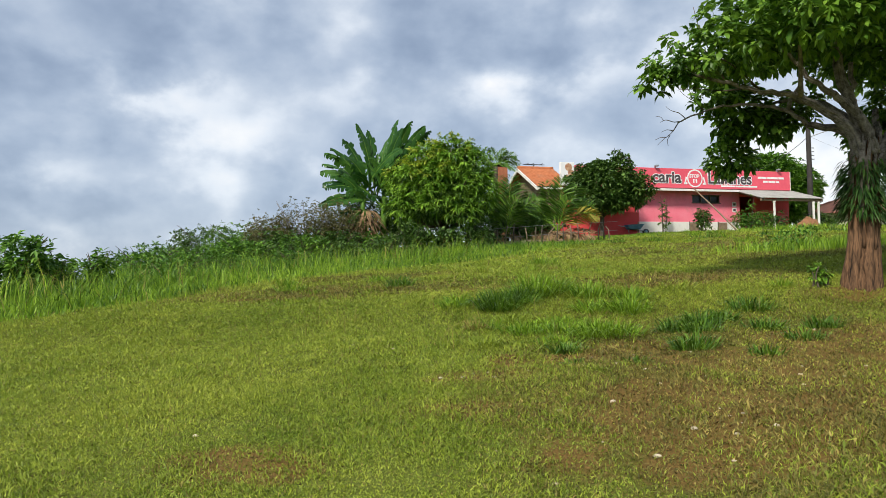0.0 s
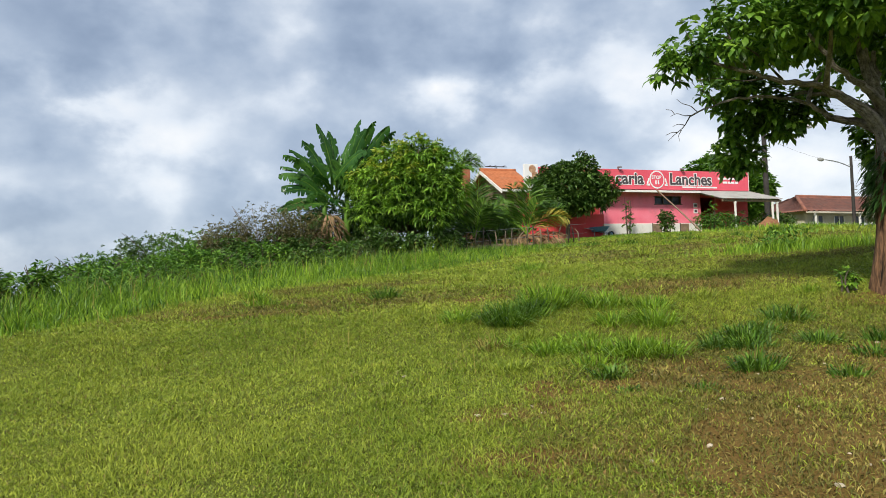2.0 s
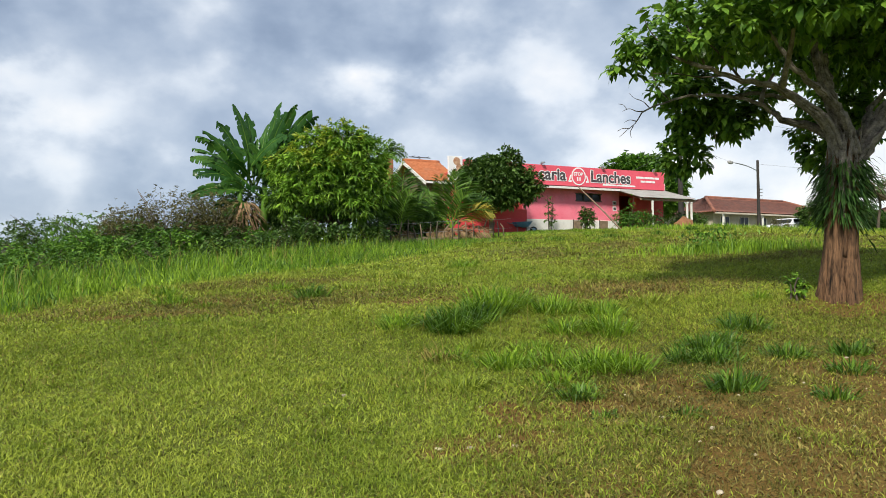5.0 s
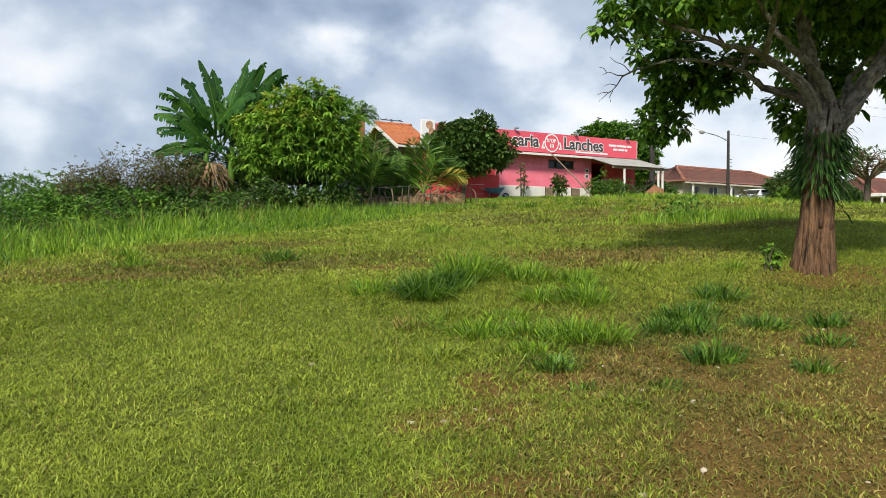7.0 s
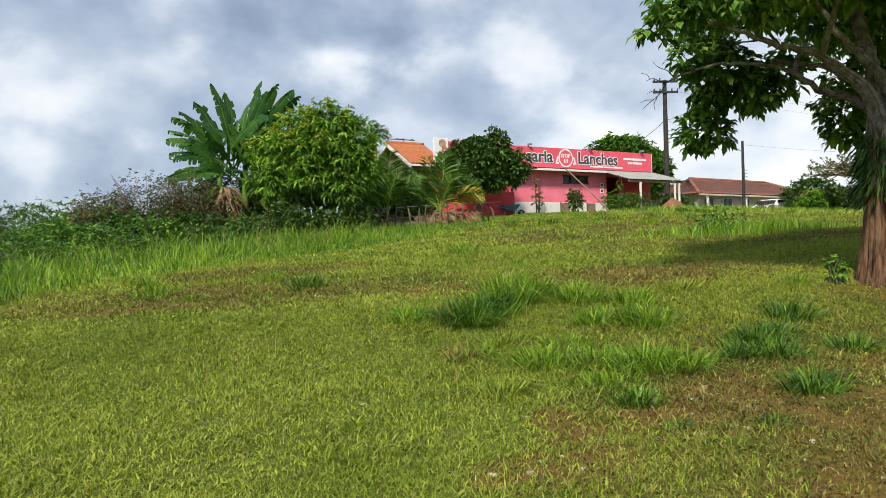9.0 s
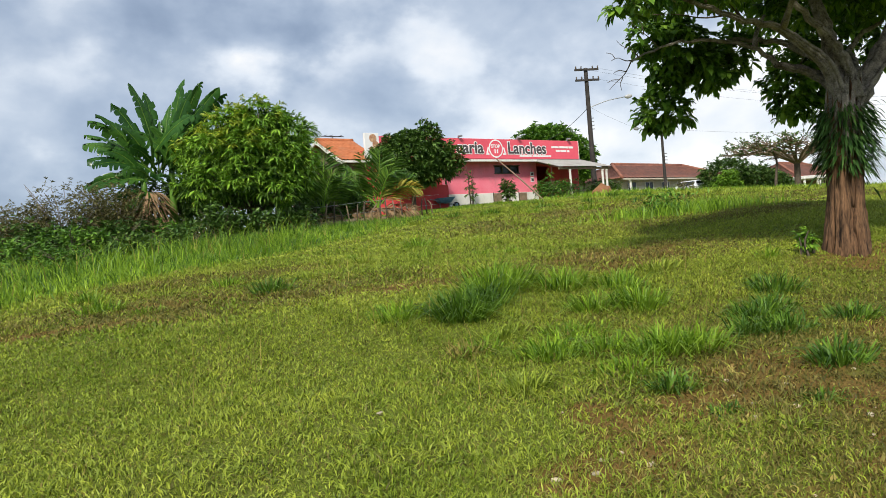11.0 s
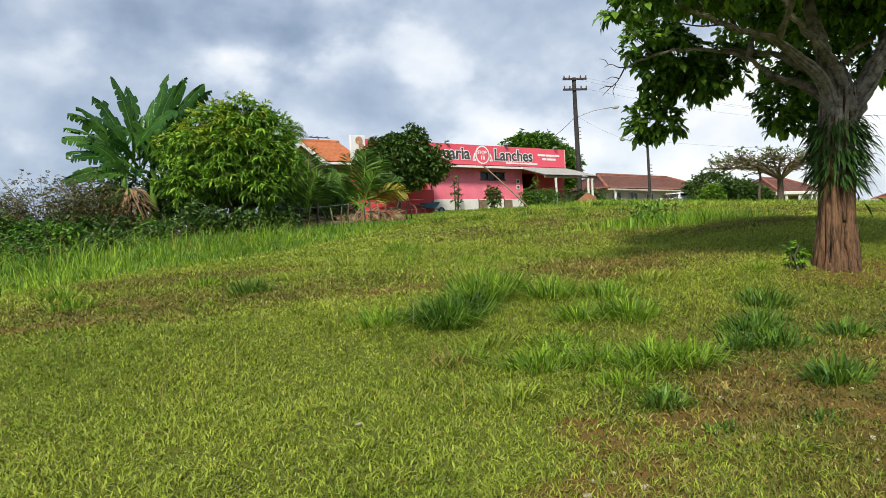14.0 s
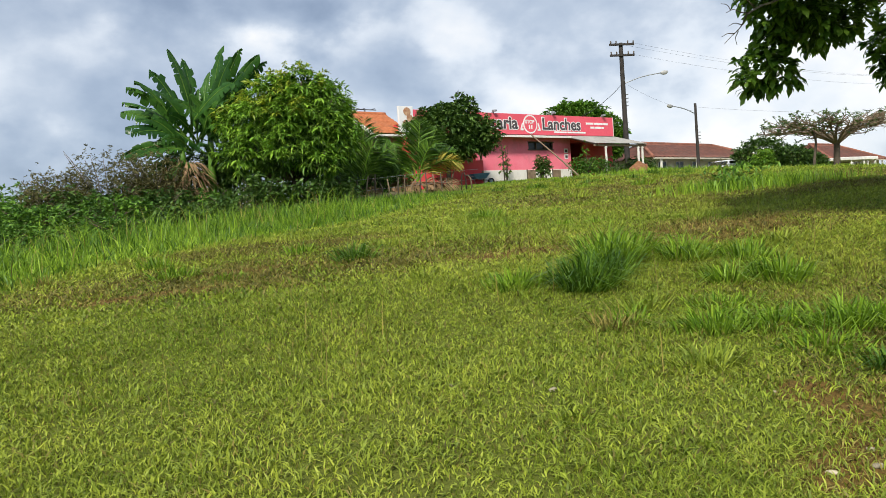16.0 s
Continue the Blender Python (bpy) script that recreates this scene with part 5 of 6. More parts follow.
G, DR, DK = "leaf_bush", "leaf_dry", "leaf_dark"
green_l, dry_l, dark_l = "tangled green hedge bush at the meadow's edge", "half-dry twiggy brown bush at the meadow's edge", "dark glossy-leaved low bush below the mango tree"
for k, (x, y, top, rx, ry, mt, lb, c, s, nm) in enumerate([
        (-9.0, 14.0, 2.55, 1.15, 0.9, G, "broad-leaved green bush at the meadow's edge", 260, 0.20, "bush"), (-8.1, 14.2, 2.05, 0.35, 0.4, G, "broad-leaved green bush at the meadow's edge", 60, 0.2, "bush"),
        (-7.55, 15.0, 2.25, 0.3, 0.35, G, "slim broad-leaved green shrub", 70, 0.17, "shrub"), (-9.6, 16.5, 2.2, 1.2, 1.0, G, green_l, 240, 0.16, "bush"),
        (-8.3, 19.5, 2.0, 1.2, 1.0, G, green_l, 260, 0.15, "bush"), (-7.6, 21.5, 2.55, 1.3, 1.0, G, green_l, 300, 0.15, "bush"), (-9.8, 22.5, 2.7, 1.6, 1.2, G, green_l, 300, 0.16, "bush"),
        (-7.0, 24.0, 3.1, 1.3, 1.0, G, green_l, 330, 0.15, "bush"), (-10.3, 30.0, 3.9, 2.1, 1.5, DK, "rounded dark green bush on the slope", 420, 0.15, "bush"), (-8.0, 27.0, 3.75, 1.6, 1.2, G, green_l, 330, 0.15, "bush"),
        # first three: dark bushes added behind the banana to close gaps of sky
        (-2.9, 27.0, 4.9, 1.3, 0.7, DK, green_l, 330, 0.18, "bush"), (-1.6, 26.4, 4.6, 1.0, 0.7, DK, green_l, 260, 0.18, "bush"), (-4.0, 26.6, 4.2, 1.1, 0.8, DK, green_l, 260, 0.17, "bush"), (-6.4, 25.6, 3.5, 1.2, 0.9, G, green_l, 260, 0.16, "bush"), (-8.9, 20.8, 2.4, 1.2, 0.9, G, green_l, 260, 0.16, "bush"),
        (-7.0, 18.0, 2.15, 0.9, 0.7, G, green_l, 220, 0.15, "bush"), (-5.9, 20.6, 2.7, 1.0, 0.7, G, green_l, 240, 0.15, "bush"), (-4.8, 22.0, 2.9, 1.0, 0.7, G, green_l, 240, 0.15, "bush"),
        # dark bushes added behind the palms to darken the gaps and hide the wall
        (2.9, 28.8, 4.5, 0.9, 0.6, DK, dark_l, 240, 0.17, "bush"), (1.4, 27.9, 4.7, 0.8, 0.6, DK, dark_l, 240, 0.17, "bush"), (4.0, 29.8, 4.4, 0.8, 0.6, DK, dark_l, 200, 0.17, "bush"),
        (-6.7, 16.4, 1.95, 0.6, 0.5, G, "leafy green weeds in the long grass", 130, 0.13, "shrub"), (-5.7, 18.2, 2.2, 0.7, 0.5, G, "leafy green weeds in the long grass", 150, 0.13, "shrub"), (-4.4, 20.0, 2.35, 0.7, 0.5, G, "leafy green weeds in the long grass", 150, 0.13, "shrub"), (-3.2, 21.4, 2.6, 0.7, 0.5, DK, "leafy green weeds in the long grass", 150, 0.14, "shrub"), (-2.1, 22.3, 2.8, 0.6, 0.5, DK, dark_l, 150, 0.15, "bush"),
        (-12.5, 32.0, 3.0, 2.0, 1.5, G, green_l, 330, 0.16, "bush"), (-14.5, 38.0, 3.2, 2.6, 2.0, DK, "rounded dark green bush on the slope", 380, 0.18, "bush"),
        (-5.1, 24.2, 4.4, 1.2, 0.9, DR, dry_l, 420, 0.13, "bush"), (-4.0, 24.8, 4.4, 1.0, 0.8, DR, dry_l, 340, 0.13, "bush"), (-6.2, 24.0, 3.9, 1.0, 0.8, DR, dry_l, 340, 0.13, "bush"), (-5.2, 23.3, 3.1, 1.1, 0.6, DK, green_l, 220, 0.15, "bush"),
        (-3.9, 23.6, 3.2, 0.9, 0.7, DK, green_l, 200, 0.15, "bush"), (-2.7, 23.7, 3.0, 0.7, 0.6, G, green_l, 140, 0.16, "bush"), (-1.2, 23.0, 3.25, 0.75, 0.55, DK, dark_l, 240, 0.17, "bush"), (-0.2, 23.1, 3.1, 0.6, 0.5, DK, dark_l, 170, 0.17, "bush"),
        (0.9, 24.0, 3.2, 0.6, 0.5, DK, dark_l, 140, 0.15, "bush"), (1.3, 26.4, 3.6, 0.8, 0.6, DK, dark_l, 150, 0.16, "bush"), (3.2, 27.6, 3.4, 0.6, 0.5, G, green_l, 90, 0.15, "bush"),
        (12.55, 35.3, 4.65, 0.45, 0.4, DK, "dark green shrub against the pink wall", 150, 0.14, "shrub"),
        (14.6, 35.0, 4.45, 0.8, 0.5, G, "leafy weeds beside the porch", 170, 0.14, "bush"), (15.5, 35.2, 4.5, 0.7, 0.5, G, "leafy weeds beside the porch", 150, 0.14, "bush"), (16.6, 36.0, 4.5, 0.6, 0.5, DK, "leafy weeds beside the porch", 110, 0.14, "bush"),
        (19.4, 37.6, 4.6, 1.0, 0.8, DK, "dark bush below the porch roof", 180, 0.18, "bush"), (20.6, 39.5, 4.6, 1.0, 0.8, G, "green bush beside the porch", 180, 0.18, "bush"), (28.4, 42.5, 4.7, 0.7, 0.6, DR, "dry shrub at the foot of the lamp pole", 110, 0.16, "shrub"),
        (40.5, 43.0, 3.6, 2.5, 1.5, G, "long low garden hedge", 260, 0.2, "bush"), (23.5, 41.0, 4.1, 1.6, 0.8, G, "long low garden hedge", 220, 0.18, "bush")]):
    bush(x, y, top - (0.12 if mt == DR else 0), rx, ry, mt, lb, c, s, 60 + k, 14 if mt != DR else 22, 0.45 if mt == DK else 0.35, nm)

# slim young stems against the pink wall
for x, y, h in ((10.6, 35.4, 2.0), (15.2, 35.9, 1.9)):
    bush(x, y, gz(x, y) + h, 0.25, 0.2, G, "thin half-bare sapling against the wall", 22, 0.16, int(x * 7), 5, name="sapling")


# ---- loose things by the snack bar ----
def stick(a, b, r, mat, label, name="leaning_pole"):
    v, t = tube(bent([a, tuple((np.array(a) + np.array(b)) / 2 + (0.03, 0, 0.02)), b], 9), np.linspace(r, r * 0.8, 9), 7, wob=0.04)
    tagged(put(name, tri_mesh(name, v, t, M[mat], True)), label, "pole")


stick((13.35, 33.0, gz(13.35, 33) - 0.05), (12.35, 36.0, 5.72), 0.04, "timber", "long pale timber pole leaning against the eave")
stick((8.85, 33.6, gz(8.85, 33.6) - 0.05), (9.3, 35.4, 5.7), 0.035, "timber", "thin pale timber pole leaning against the eave")
stick((14.2, 33.6, gz(14.2, 33.6) + 0.03), (15.6, 33.2, gz(15.6, 33.2) + 0.05), 0.03, "timber", "fallen pale timber pole in the weeds", "fallen_pole")


def fence():
    rng = np.random.default_rng(77)
    f = thing("stick_fence", pose(0, 0, 0), "rough fence of uneven weathered sticks behind the long grass", "fence")
    for k in range(22):
        x = 0.2 + k * 0.29 + rng.normal(0, 0.03)
        y = 24.6 + 0.55 * (x - 0.2) + rng.normal(0, 0.05)
        z = gz(x, y)
        v, t = tube([(x, y, z - 0.1), (x + rng.normal(0, 0.03), y, z + 0.4), (x + rng.normal(0, 0.06), y, z + rng.uniform(0.5, 0.85))], [0.028, 0.026, 0.018], 6, wob=0.05, seed=k)
        put("picket", tri_mesh("picket", v, t, M["bark_dark" if k % 3 else "timber"], True), f)
    for h in (0.35, 0.7):
        v, t = tube([(0.1, 24.57, gz(0.1, 24.5) + h), (3.4, 26.4, gz(3.4, 26.4) + h + 0.03), (6.6, 28.14, gz(6.6, 28.1) + h)], [0.005] * 3, 5)
        put("wire", tri_mesh("wire", v, t, M["steel"]), f)


fence()


def log(x, y, length, r, turn, seed, label="pale weathered log lying under the palms"):
    u = np.linspace(-0.5, 0.5, 9)
    zs = [gz(x + math.cos(turn) * length * k, y + math.sin(turn) * length * k) for k in u]
    pts = np.stack([math.cos(turn) * length * u, math.sin(turn) * length * u, np.array(zs) - zs[4] + r * 0.8], 1)
    v, t = tube(pts, np.linspace(r, r * 0.75, 9), 9, wob=0.05, seed=seed)
    tagged(put("log", tri_mesh("log", v, t, M["timber"], True), None, "", pose(x, y, zs[4])), label, "log")


for k, (x, y, ln, r, turn) in enumerate(((2.3, 26.3, 1.9, 0.13, 0.35), (3.1, 26.8, 1.5, 0.10, 0.6), (4.6, 27.5, 1.2, 0.09, 0.3), (1.6, 25.9, 1.0, 0.09, -0.2))):
    log(x, y, ln, r, turn, 400 + k)


# low faded blue object of unclear kind, built as a wheelbarrow
def wheelbarrow():
    x, y = 8.7, 33.8
    z = gz(x, y) + 0.08
    w = thing("wheelbarrow", pose(x, y, z, 0, 0, 10) @ Matrix.Diagonal((0.8, 0.8, 0.7, 1)), "old faded blue wheelbarrow standing in the weeds", "wheelbarrow")
    bm = bmesh.new()
    lo = [(-0.35, -0.25, 0.25), (0.3, -0.25, 0.25), (0.3, 0.25, 0.25), (-0.35, 0.25, 0.25)]
    hi = [(-0.6, -0.4, 0.55), (0.5, -0.4, 0.6), (0.5, 0.4, 0.6), (-0.6, 0.4, 0.55)]
    va, vb = [bm.verts.new(c) for c in lo], [bm.verts.new(c) for c in hi]
    bm.faces.new(va[::-1])
    for k in range(4):
        bm.faces.new((va[k], va[(k + 1) % 4], vb[(k + 1) % 4], vb[k]))
    bmesh.ops.solidify(bm, geom=bm.faces[:], thickness=0.02)
    part("tray", bm, M["blue"], w)
    for s in (-1, 1):
        v, t = tube(bent([(0.75, 0.12 * s, 0.1), (0.1, 0.2 * s, 0.24), (-1.1, 0.33 * s, 0.5)], 8), [0.022] * 8, 7)
        put("handle", tri_mesh("handle", v, t, M["steel"], True), w)
        v, t = tube([(-0.4, 0.22 * s, 0.3), (-0.45, 0.25 * s, 0.1), (-0.4, 0.25 * s, -0.12)], [0.02] * 3, 6)
        put("leg", tri_mesh("leg", v, t, M["steel"], True), w)
    wh = part("wheel", disc(0.2, 0.09, 20), M["rubber"], w, "", pose(0.75, 0, 0.08))
    part("rim", disc(0.11, 0.1, 16), M["blue"], wh)


wheelbarrow()


def car(m, label):
    c = thing("car", m, label, "car")
    prof = [(-2.0, 0.35), (-2.05, 0.75), (-1.75, 0.98), (-1.25, 1.02), (-0.75, 1.42), (0.75, 1.45), (1.35, 1.02), (1.9, 0.88), (2.05, 0.6), (2.0, 0.32)]
    bm = bmesh.new()
    L, R = [], []
    for x, z in prof:
        k = 0.8 if z < 1.1 else 0.64
        L.append(bm.verts.new((x, -k, z)))
        R.append(bm.verts.new((x, k, z)))
    n = len(prof)
    bm.faces.new(L), bm.faces.new(R[::-1])
    for i in range(n):
        bm.faces.new((L[i], R[i], R[(i + 1) % n], L[(i + 1) % n]))
    bmesh.ops.recalc_face_normals(bm, faces=bm.faces[:])
    bmesh.ops.bevel(bm, geom=bm.edges[:], offset=0.05, segments=2, affect="EDGES")
    part("body", bm, M["car_white"], c)
    for s in (-1, 1):
        for a, b in ((-1.0, -0.05), (0.05, 1.0)):
            part("side_window", box(a, b, s * 0.735 - 0.012, s * 0.735 + 0.012, 1.05, 1.34), M["glass"], c)
        for x in (-1.25, 1.3):
            w = part("wheel", disc(0.31, 0.2, 20), M["rubber"], c, "", pose(x, s * 0.74, 0.31))
            part("rim", disc(0.18, 0.22, 14), M["steel"], w)
    for x0, x1, s in ((1.05, 1.36, 1), (-1.24, -0.95, -1)):
        part("windscreen", box(x0, x1, -0.58, 0.58, 1.05, 1.33), M["glass"], c)
    for y in (-0.6, 0.6):
        part("headlight", box(2.0, 2.06, y - 0.12, y + 0.12, 0.62, 0.76), M["lamp_glass"], c)


car(pose(32.0, 46.3, gz(32, 46.3), 0, 0, 25), "white car parked before the bungalow")
car(pose(58.5, 47.5, gz(58.5, 47.5), 0, 0, 20), "white car parked beside the street")
car(pose(63.5, 49.0, gz(63.5, 49.0), 0, 0, 15), "white car parked beside the street")


def mound(x, y, r, h, label):
    bm = bmesh.new()
    bmesh.ops.create_icosphere(bm, subdivisions=3, radius=1)
    for v in bm.verts:
        k = 1 + 0.25 * noise.noise(v.co * 2.2)
        v.co = Vector((v.co.x * r * k, v.co.y * r * 0.8 * k, v.co.z * h * k))
    me = bpy.data.meshes.new("earth_mound")
    bm.to_mesh(me)
    bm.free()
    me.materials.append(M["earth"])
    tagged(put("earth_mound", me, None, "", pose(x, y, gz(x, y))), label, "earth mound")


mound(17.4, 34.6, 0.55, 0.6, "small heap of dug red earth in front of the porch")
mound(6.55, 8.9, 0.14, 0.1, "small red anthill beside the shade tree")


# ---- grass, tufts and stones ----
def scatter(x0, x1, y0, y1, density, rng):
    n = int((x1 - x0) * (y1 - y0) * density)
    return rng.uniform(x0, x1, n), rng.uniform(y0, y1, n)


def stuff(name, V, T, mat, label):
    tagged(put(name, tri_mesh(name, V, T, M[mat])), label, "grass", kind="stuff")


def worn(x, y):
    """How trodden the grass is, 0 to 1: the lower corner by the earth patches and the straw strips."""
    w = np.clip((x - 0.1 - 0.12 * (y - 5)) / 1.3, 0, 1) * np.clip((10.2 - y) / 2.4, 0, 1)
    for cx, cy, rx, ry in STRAW:
        w = np.maximum(w, np.clip(1.7 - 1.4 * np.hypot((x - cx) / rx, (y - cy) / ry), 0, 1))
    far = np.clip((y - 12) / 4, 0, 1) * np.clip((x - 1.5) / 3, 0, 1) * np.clip(2.2 * vnoise(x, 2.2 * y, 2.6, 64) - 0.55, 0, 1)
    return np.maximum(np.maximum(w, far), 0.13) * (0.45 + 0.8 * vnoise(x, y, 0.45, 63))


def lawn(name, x0, x1, y0, y1, density, h0, h1, w0, w1, seed, mat, label, bare=1.0, keep=None, share=0):
    rng = np.random.default_rng(seed)
    x, y = scatter(x0, x1, y0, y1, density, rng)
    clump = 0.45 + 0.85 * vnoise(x, y, 0.16, 30) * (0.6 + 0.8 * vnoise(x, y, 0.9, 31))
    p = clump * (1 - bare * np.clip(soil(x, y) * 1.5 - 0.12, 0, 0.97))
    ok = (rng.random(len(x)) < p * 1.3) & (x > edge_x(y) - 1.5)
    if keep is not None:
        ok &= keep(x, y)
    if share:
        # the trodden share of the blades, or the green rest
        ok &= (rng.random(len(x)) < 0.85 * worn(x, y)) == (share > 0)
    x, y = x[ok], y[ok]
    n = len(x)
    z = height(x, y) - 0.005
    hh = rng.uniform(h0, h1, n) * (0.35 + 0.7 * vnoise(x, y, 0.4, 33) + 0.6 * vnoise(x, y, 1.3, 34))
    ln = rng.normal(0, 0.7, (n, 2))
    V, T = short_blades(np.stack([x, y, z], 1), hh, rng.uniform(w0, w1, n), ln, rng)
    stuff(name, V, T, mat, label)


# grass is dense in a wedge fitted to the camera's view, sparse outside it
def in_view(x, y):
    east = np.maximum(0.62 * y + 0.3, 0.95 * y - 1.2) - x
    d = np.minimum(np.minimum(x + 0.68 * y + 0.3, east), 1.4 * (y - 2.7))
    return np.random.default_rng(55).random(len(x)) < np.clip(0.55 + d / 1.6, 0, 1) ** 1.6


gl = "short mown green meadow grass"
for mt, sh, lb in (("grass", -1, gl), ("grass_worn", 1, "short worn olive-brown meadow grass")):
    lawn("lawn_grass", -6.5, 7.6, 2.0, 6.6, 7800, 0.022, 0.056, 0.0055, 0.0098, 101, mt, lb, 0.85, in_view, sh)
    lawn("lawn_grass", -8.5, 10.0, 6.6, 10.5, 4200, 0.026, 0.064, 0.0075, 0.0130, 106, mt, lb, 0.85, in_view, sh)
    lawn("lawn_grass", -6, 13, 10.5, 16, 1500, 0.032, 0.080, 0.012, 0.021, 102, mt, lb, 0.9, None, sh)
    lawn("lawn_grass", -5, 23, 16, 28, 340, 0.035, 0.10, 0.022, 0.040, 103, mt, lb, 1.0, None, sh)
lawn("lawn_grass", -9, 9, -7, 10, 380, 0.03, 0.08, 0.012, 0.020, 107, "grass", gl, 1.0, lambda x, y: ~in_view(x, y))
lawn("meadow_grass", 3, 16, 26, 40, 60, 0.03, 0.09, 0.03, 0.05, 104, "grass", "rough meadow grass on the brow of the slope", 0.3)
lawn("meadow_grass", 16, 42, 24, 42, 60, 0.08, 0.24, 0.03, 0.05, 108, "grass", "rough meadow grass on the brow of the slope", 0.3)
lawn("dry_grass", -6.0, 11, 2.6, 18, 130, 0.02, 0.05, 0.006, 0.011, 105, "grass_dry", "scattered dry straw-coloured grass", 0.2)


straw = lambda x, y: (np.min([np.hypot((x - a) / b, (y - c) / d) for a, c, b, d in STRAW], 0) < 1.0)
lawn("straw_grass", -6.5, 13, 3.5, 22.5, 520, 0.015, 0.05, 0.008, 0.018, 110, "grass_dry", "short straw-coloured worn grass", 0.1, straw)
bare = lambda x, y: soil(x, y) > 0.2
lawn("leaf_litter", -4.5, 7.5, 3.0, 14.5, 750, 0.008, 0.03, 0.008, 0.020, 109, "litter", "brown dead grass and leaf litter on bare earth", 0.0, bare)


def tall_grass(name, seed, n, mat, back, h0, h1, w, label, y0=8.0, y1=33.0):
    """Long grass in a belt behind the mown edge."""
    rng = np.random.default_rng(seed)
    y = rng.uniform(y0, y1, n)
    d = back * rng.random(n) ** 0.8
    # the belt runs across the slope, so it is laid square to its edge
    sl = (edge_x(y + 0.1) - edge_x(y - 0.1)) / 0.2
    k = 1 / np.sqrt(1 + sl * sl)
    x, y = edge_x(y) - d * k + rng.normal(0, 0.12, n), y + d * k * sl
    keep = rng.random(n) < 0.3 + 0.9 * vnoise(x, y, 0.5, seed)
    x, y, d = x[keep], y[keep], d[keep]
    n = len(x)
    hh = rng.uniform(h0, h1, n) * np.clip(0.35 + d / 2.6, 0.3, 1.0) * np.interp(y, [22, 28], [1.0, 0.22]) * (0.7 + 0.6 * vnoise(x, y, 0.9, seed + 1))
    V, T = blades(np.stack([x, y, height(x, y) - 0.02], 1), hh, rng.uniform(w * 0.7, w * 1.3, n), rng.normal(0, 0.42, (n, 2)), rng)
    stuff(name, V, T, mat, label)


tall_grass("tall_grass", 111, 105000, "grass_tall", 4.6, 0.15, 0.34, 0.019, "long bright green grass along the meadow's edge")
tall_grass("tall_grass", 112, 14000, "grass_dark", 4.6, 0.3, 0.55, 0.022, "long darker grass along the meadow's edge")
tall_grass("seed_stalks", 113, 700, "grass_dry", 3.0, 0.5, 0.9, 0.010, "dry seed stalks in the long grass")
tall_grass("reed_grass", 114, 1500, "grass_tall", 3.6, 0.5, 0.85, 0.014, "tall pale reed grass beside the bushes", 9.0, 21.0)


def porch_weeds():
    rng = np.random.default_rng(120)
    x, y = scatter(8.5, 42, 31.5, 38.5, 60, rng)
    ok = (y < 33.6 + 0.30 * (x - 10)) & (rng.random(len(x)) < vnoise(x, y, 0.9, 121) * 1.4)
    x, y = x[ok], y[ok]
    n = len(x)
    V, T = blades(np.stack([x, y, height(x, y)], 1), rng.uniform(0.1, 0.28, n) * np.interp(x, [12, 16, 24], [0.45, 1.5, 1.5]), rng.uniform(0.02, 0.045, n), rng.normal(0, 0.3, (n, 2)), rng)
    stuff("weeds", V, T, "grass_tall", "rough weeds before the snack bar and the street")


porch_weeds()


def tuft(x, y, r, h, count, mat, label, seed, w=0.017, splay=1.6):
    rng = np.random.default_rng(seed)
    count = int(count * 1.15)
    a = rng.uniform(0, 6.283, count)
    q = r * 0.6 * rng.random(count) ** 0.7
    bx, by = x + q * np.cos(a) + rng.normal(0, 0.03, count), y + q * np.sin(a) * 0.8
    base = np.stack([bx, by, height(bx, by) - 0.01], 1)
    ln = np.stack([np.cos(a), np.sin(a)], 1) * (splay * (0.2 + 1.1 * q / r))[:, None] + rng.normal(0, 0.5, (count, 2))
    V, T = blades(base, 1.12 * h * (0.3 + 0.85 * rng.random(count) ** 1.6) * (1.15 - 0.55 * q / r), rng.uniform(w * 0.5, w * 1.1, count), ln, rng, 0.8)
    o = np.array([x, y, gz(x, y)])
    tagged(put("grass_tuft", tri_mesh("grass_tuft", V - o, T, M[mat]), None, "", Matrix.Translation(o)), label, "grass tuft", "grass tufts")


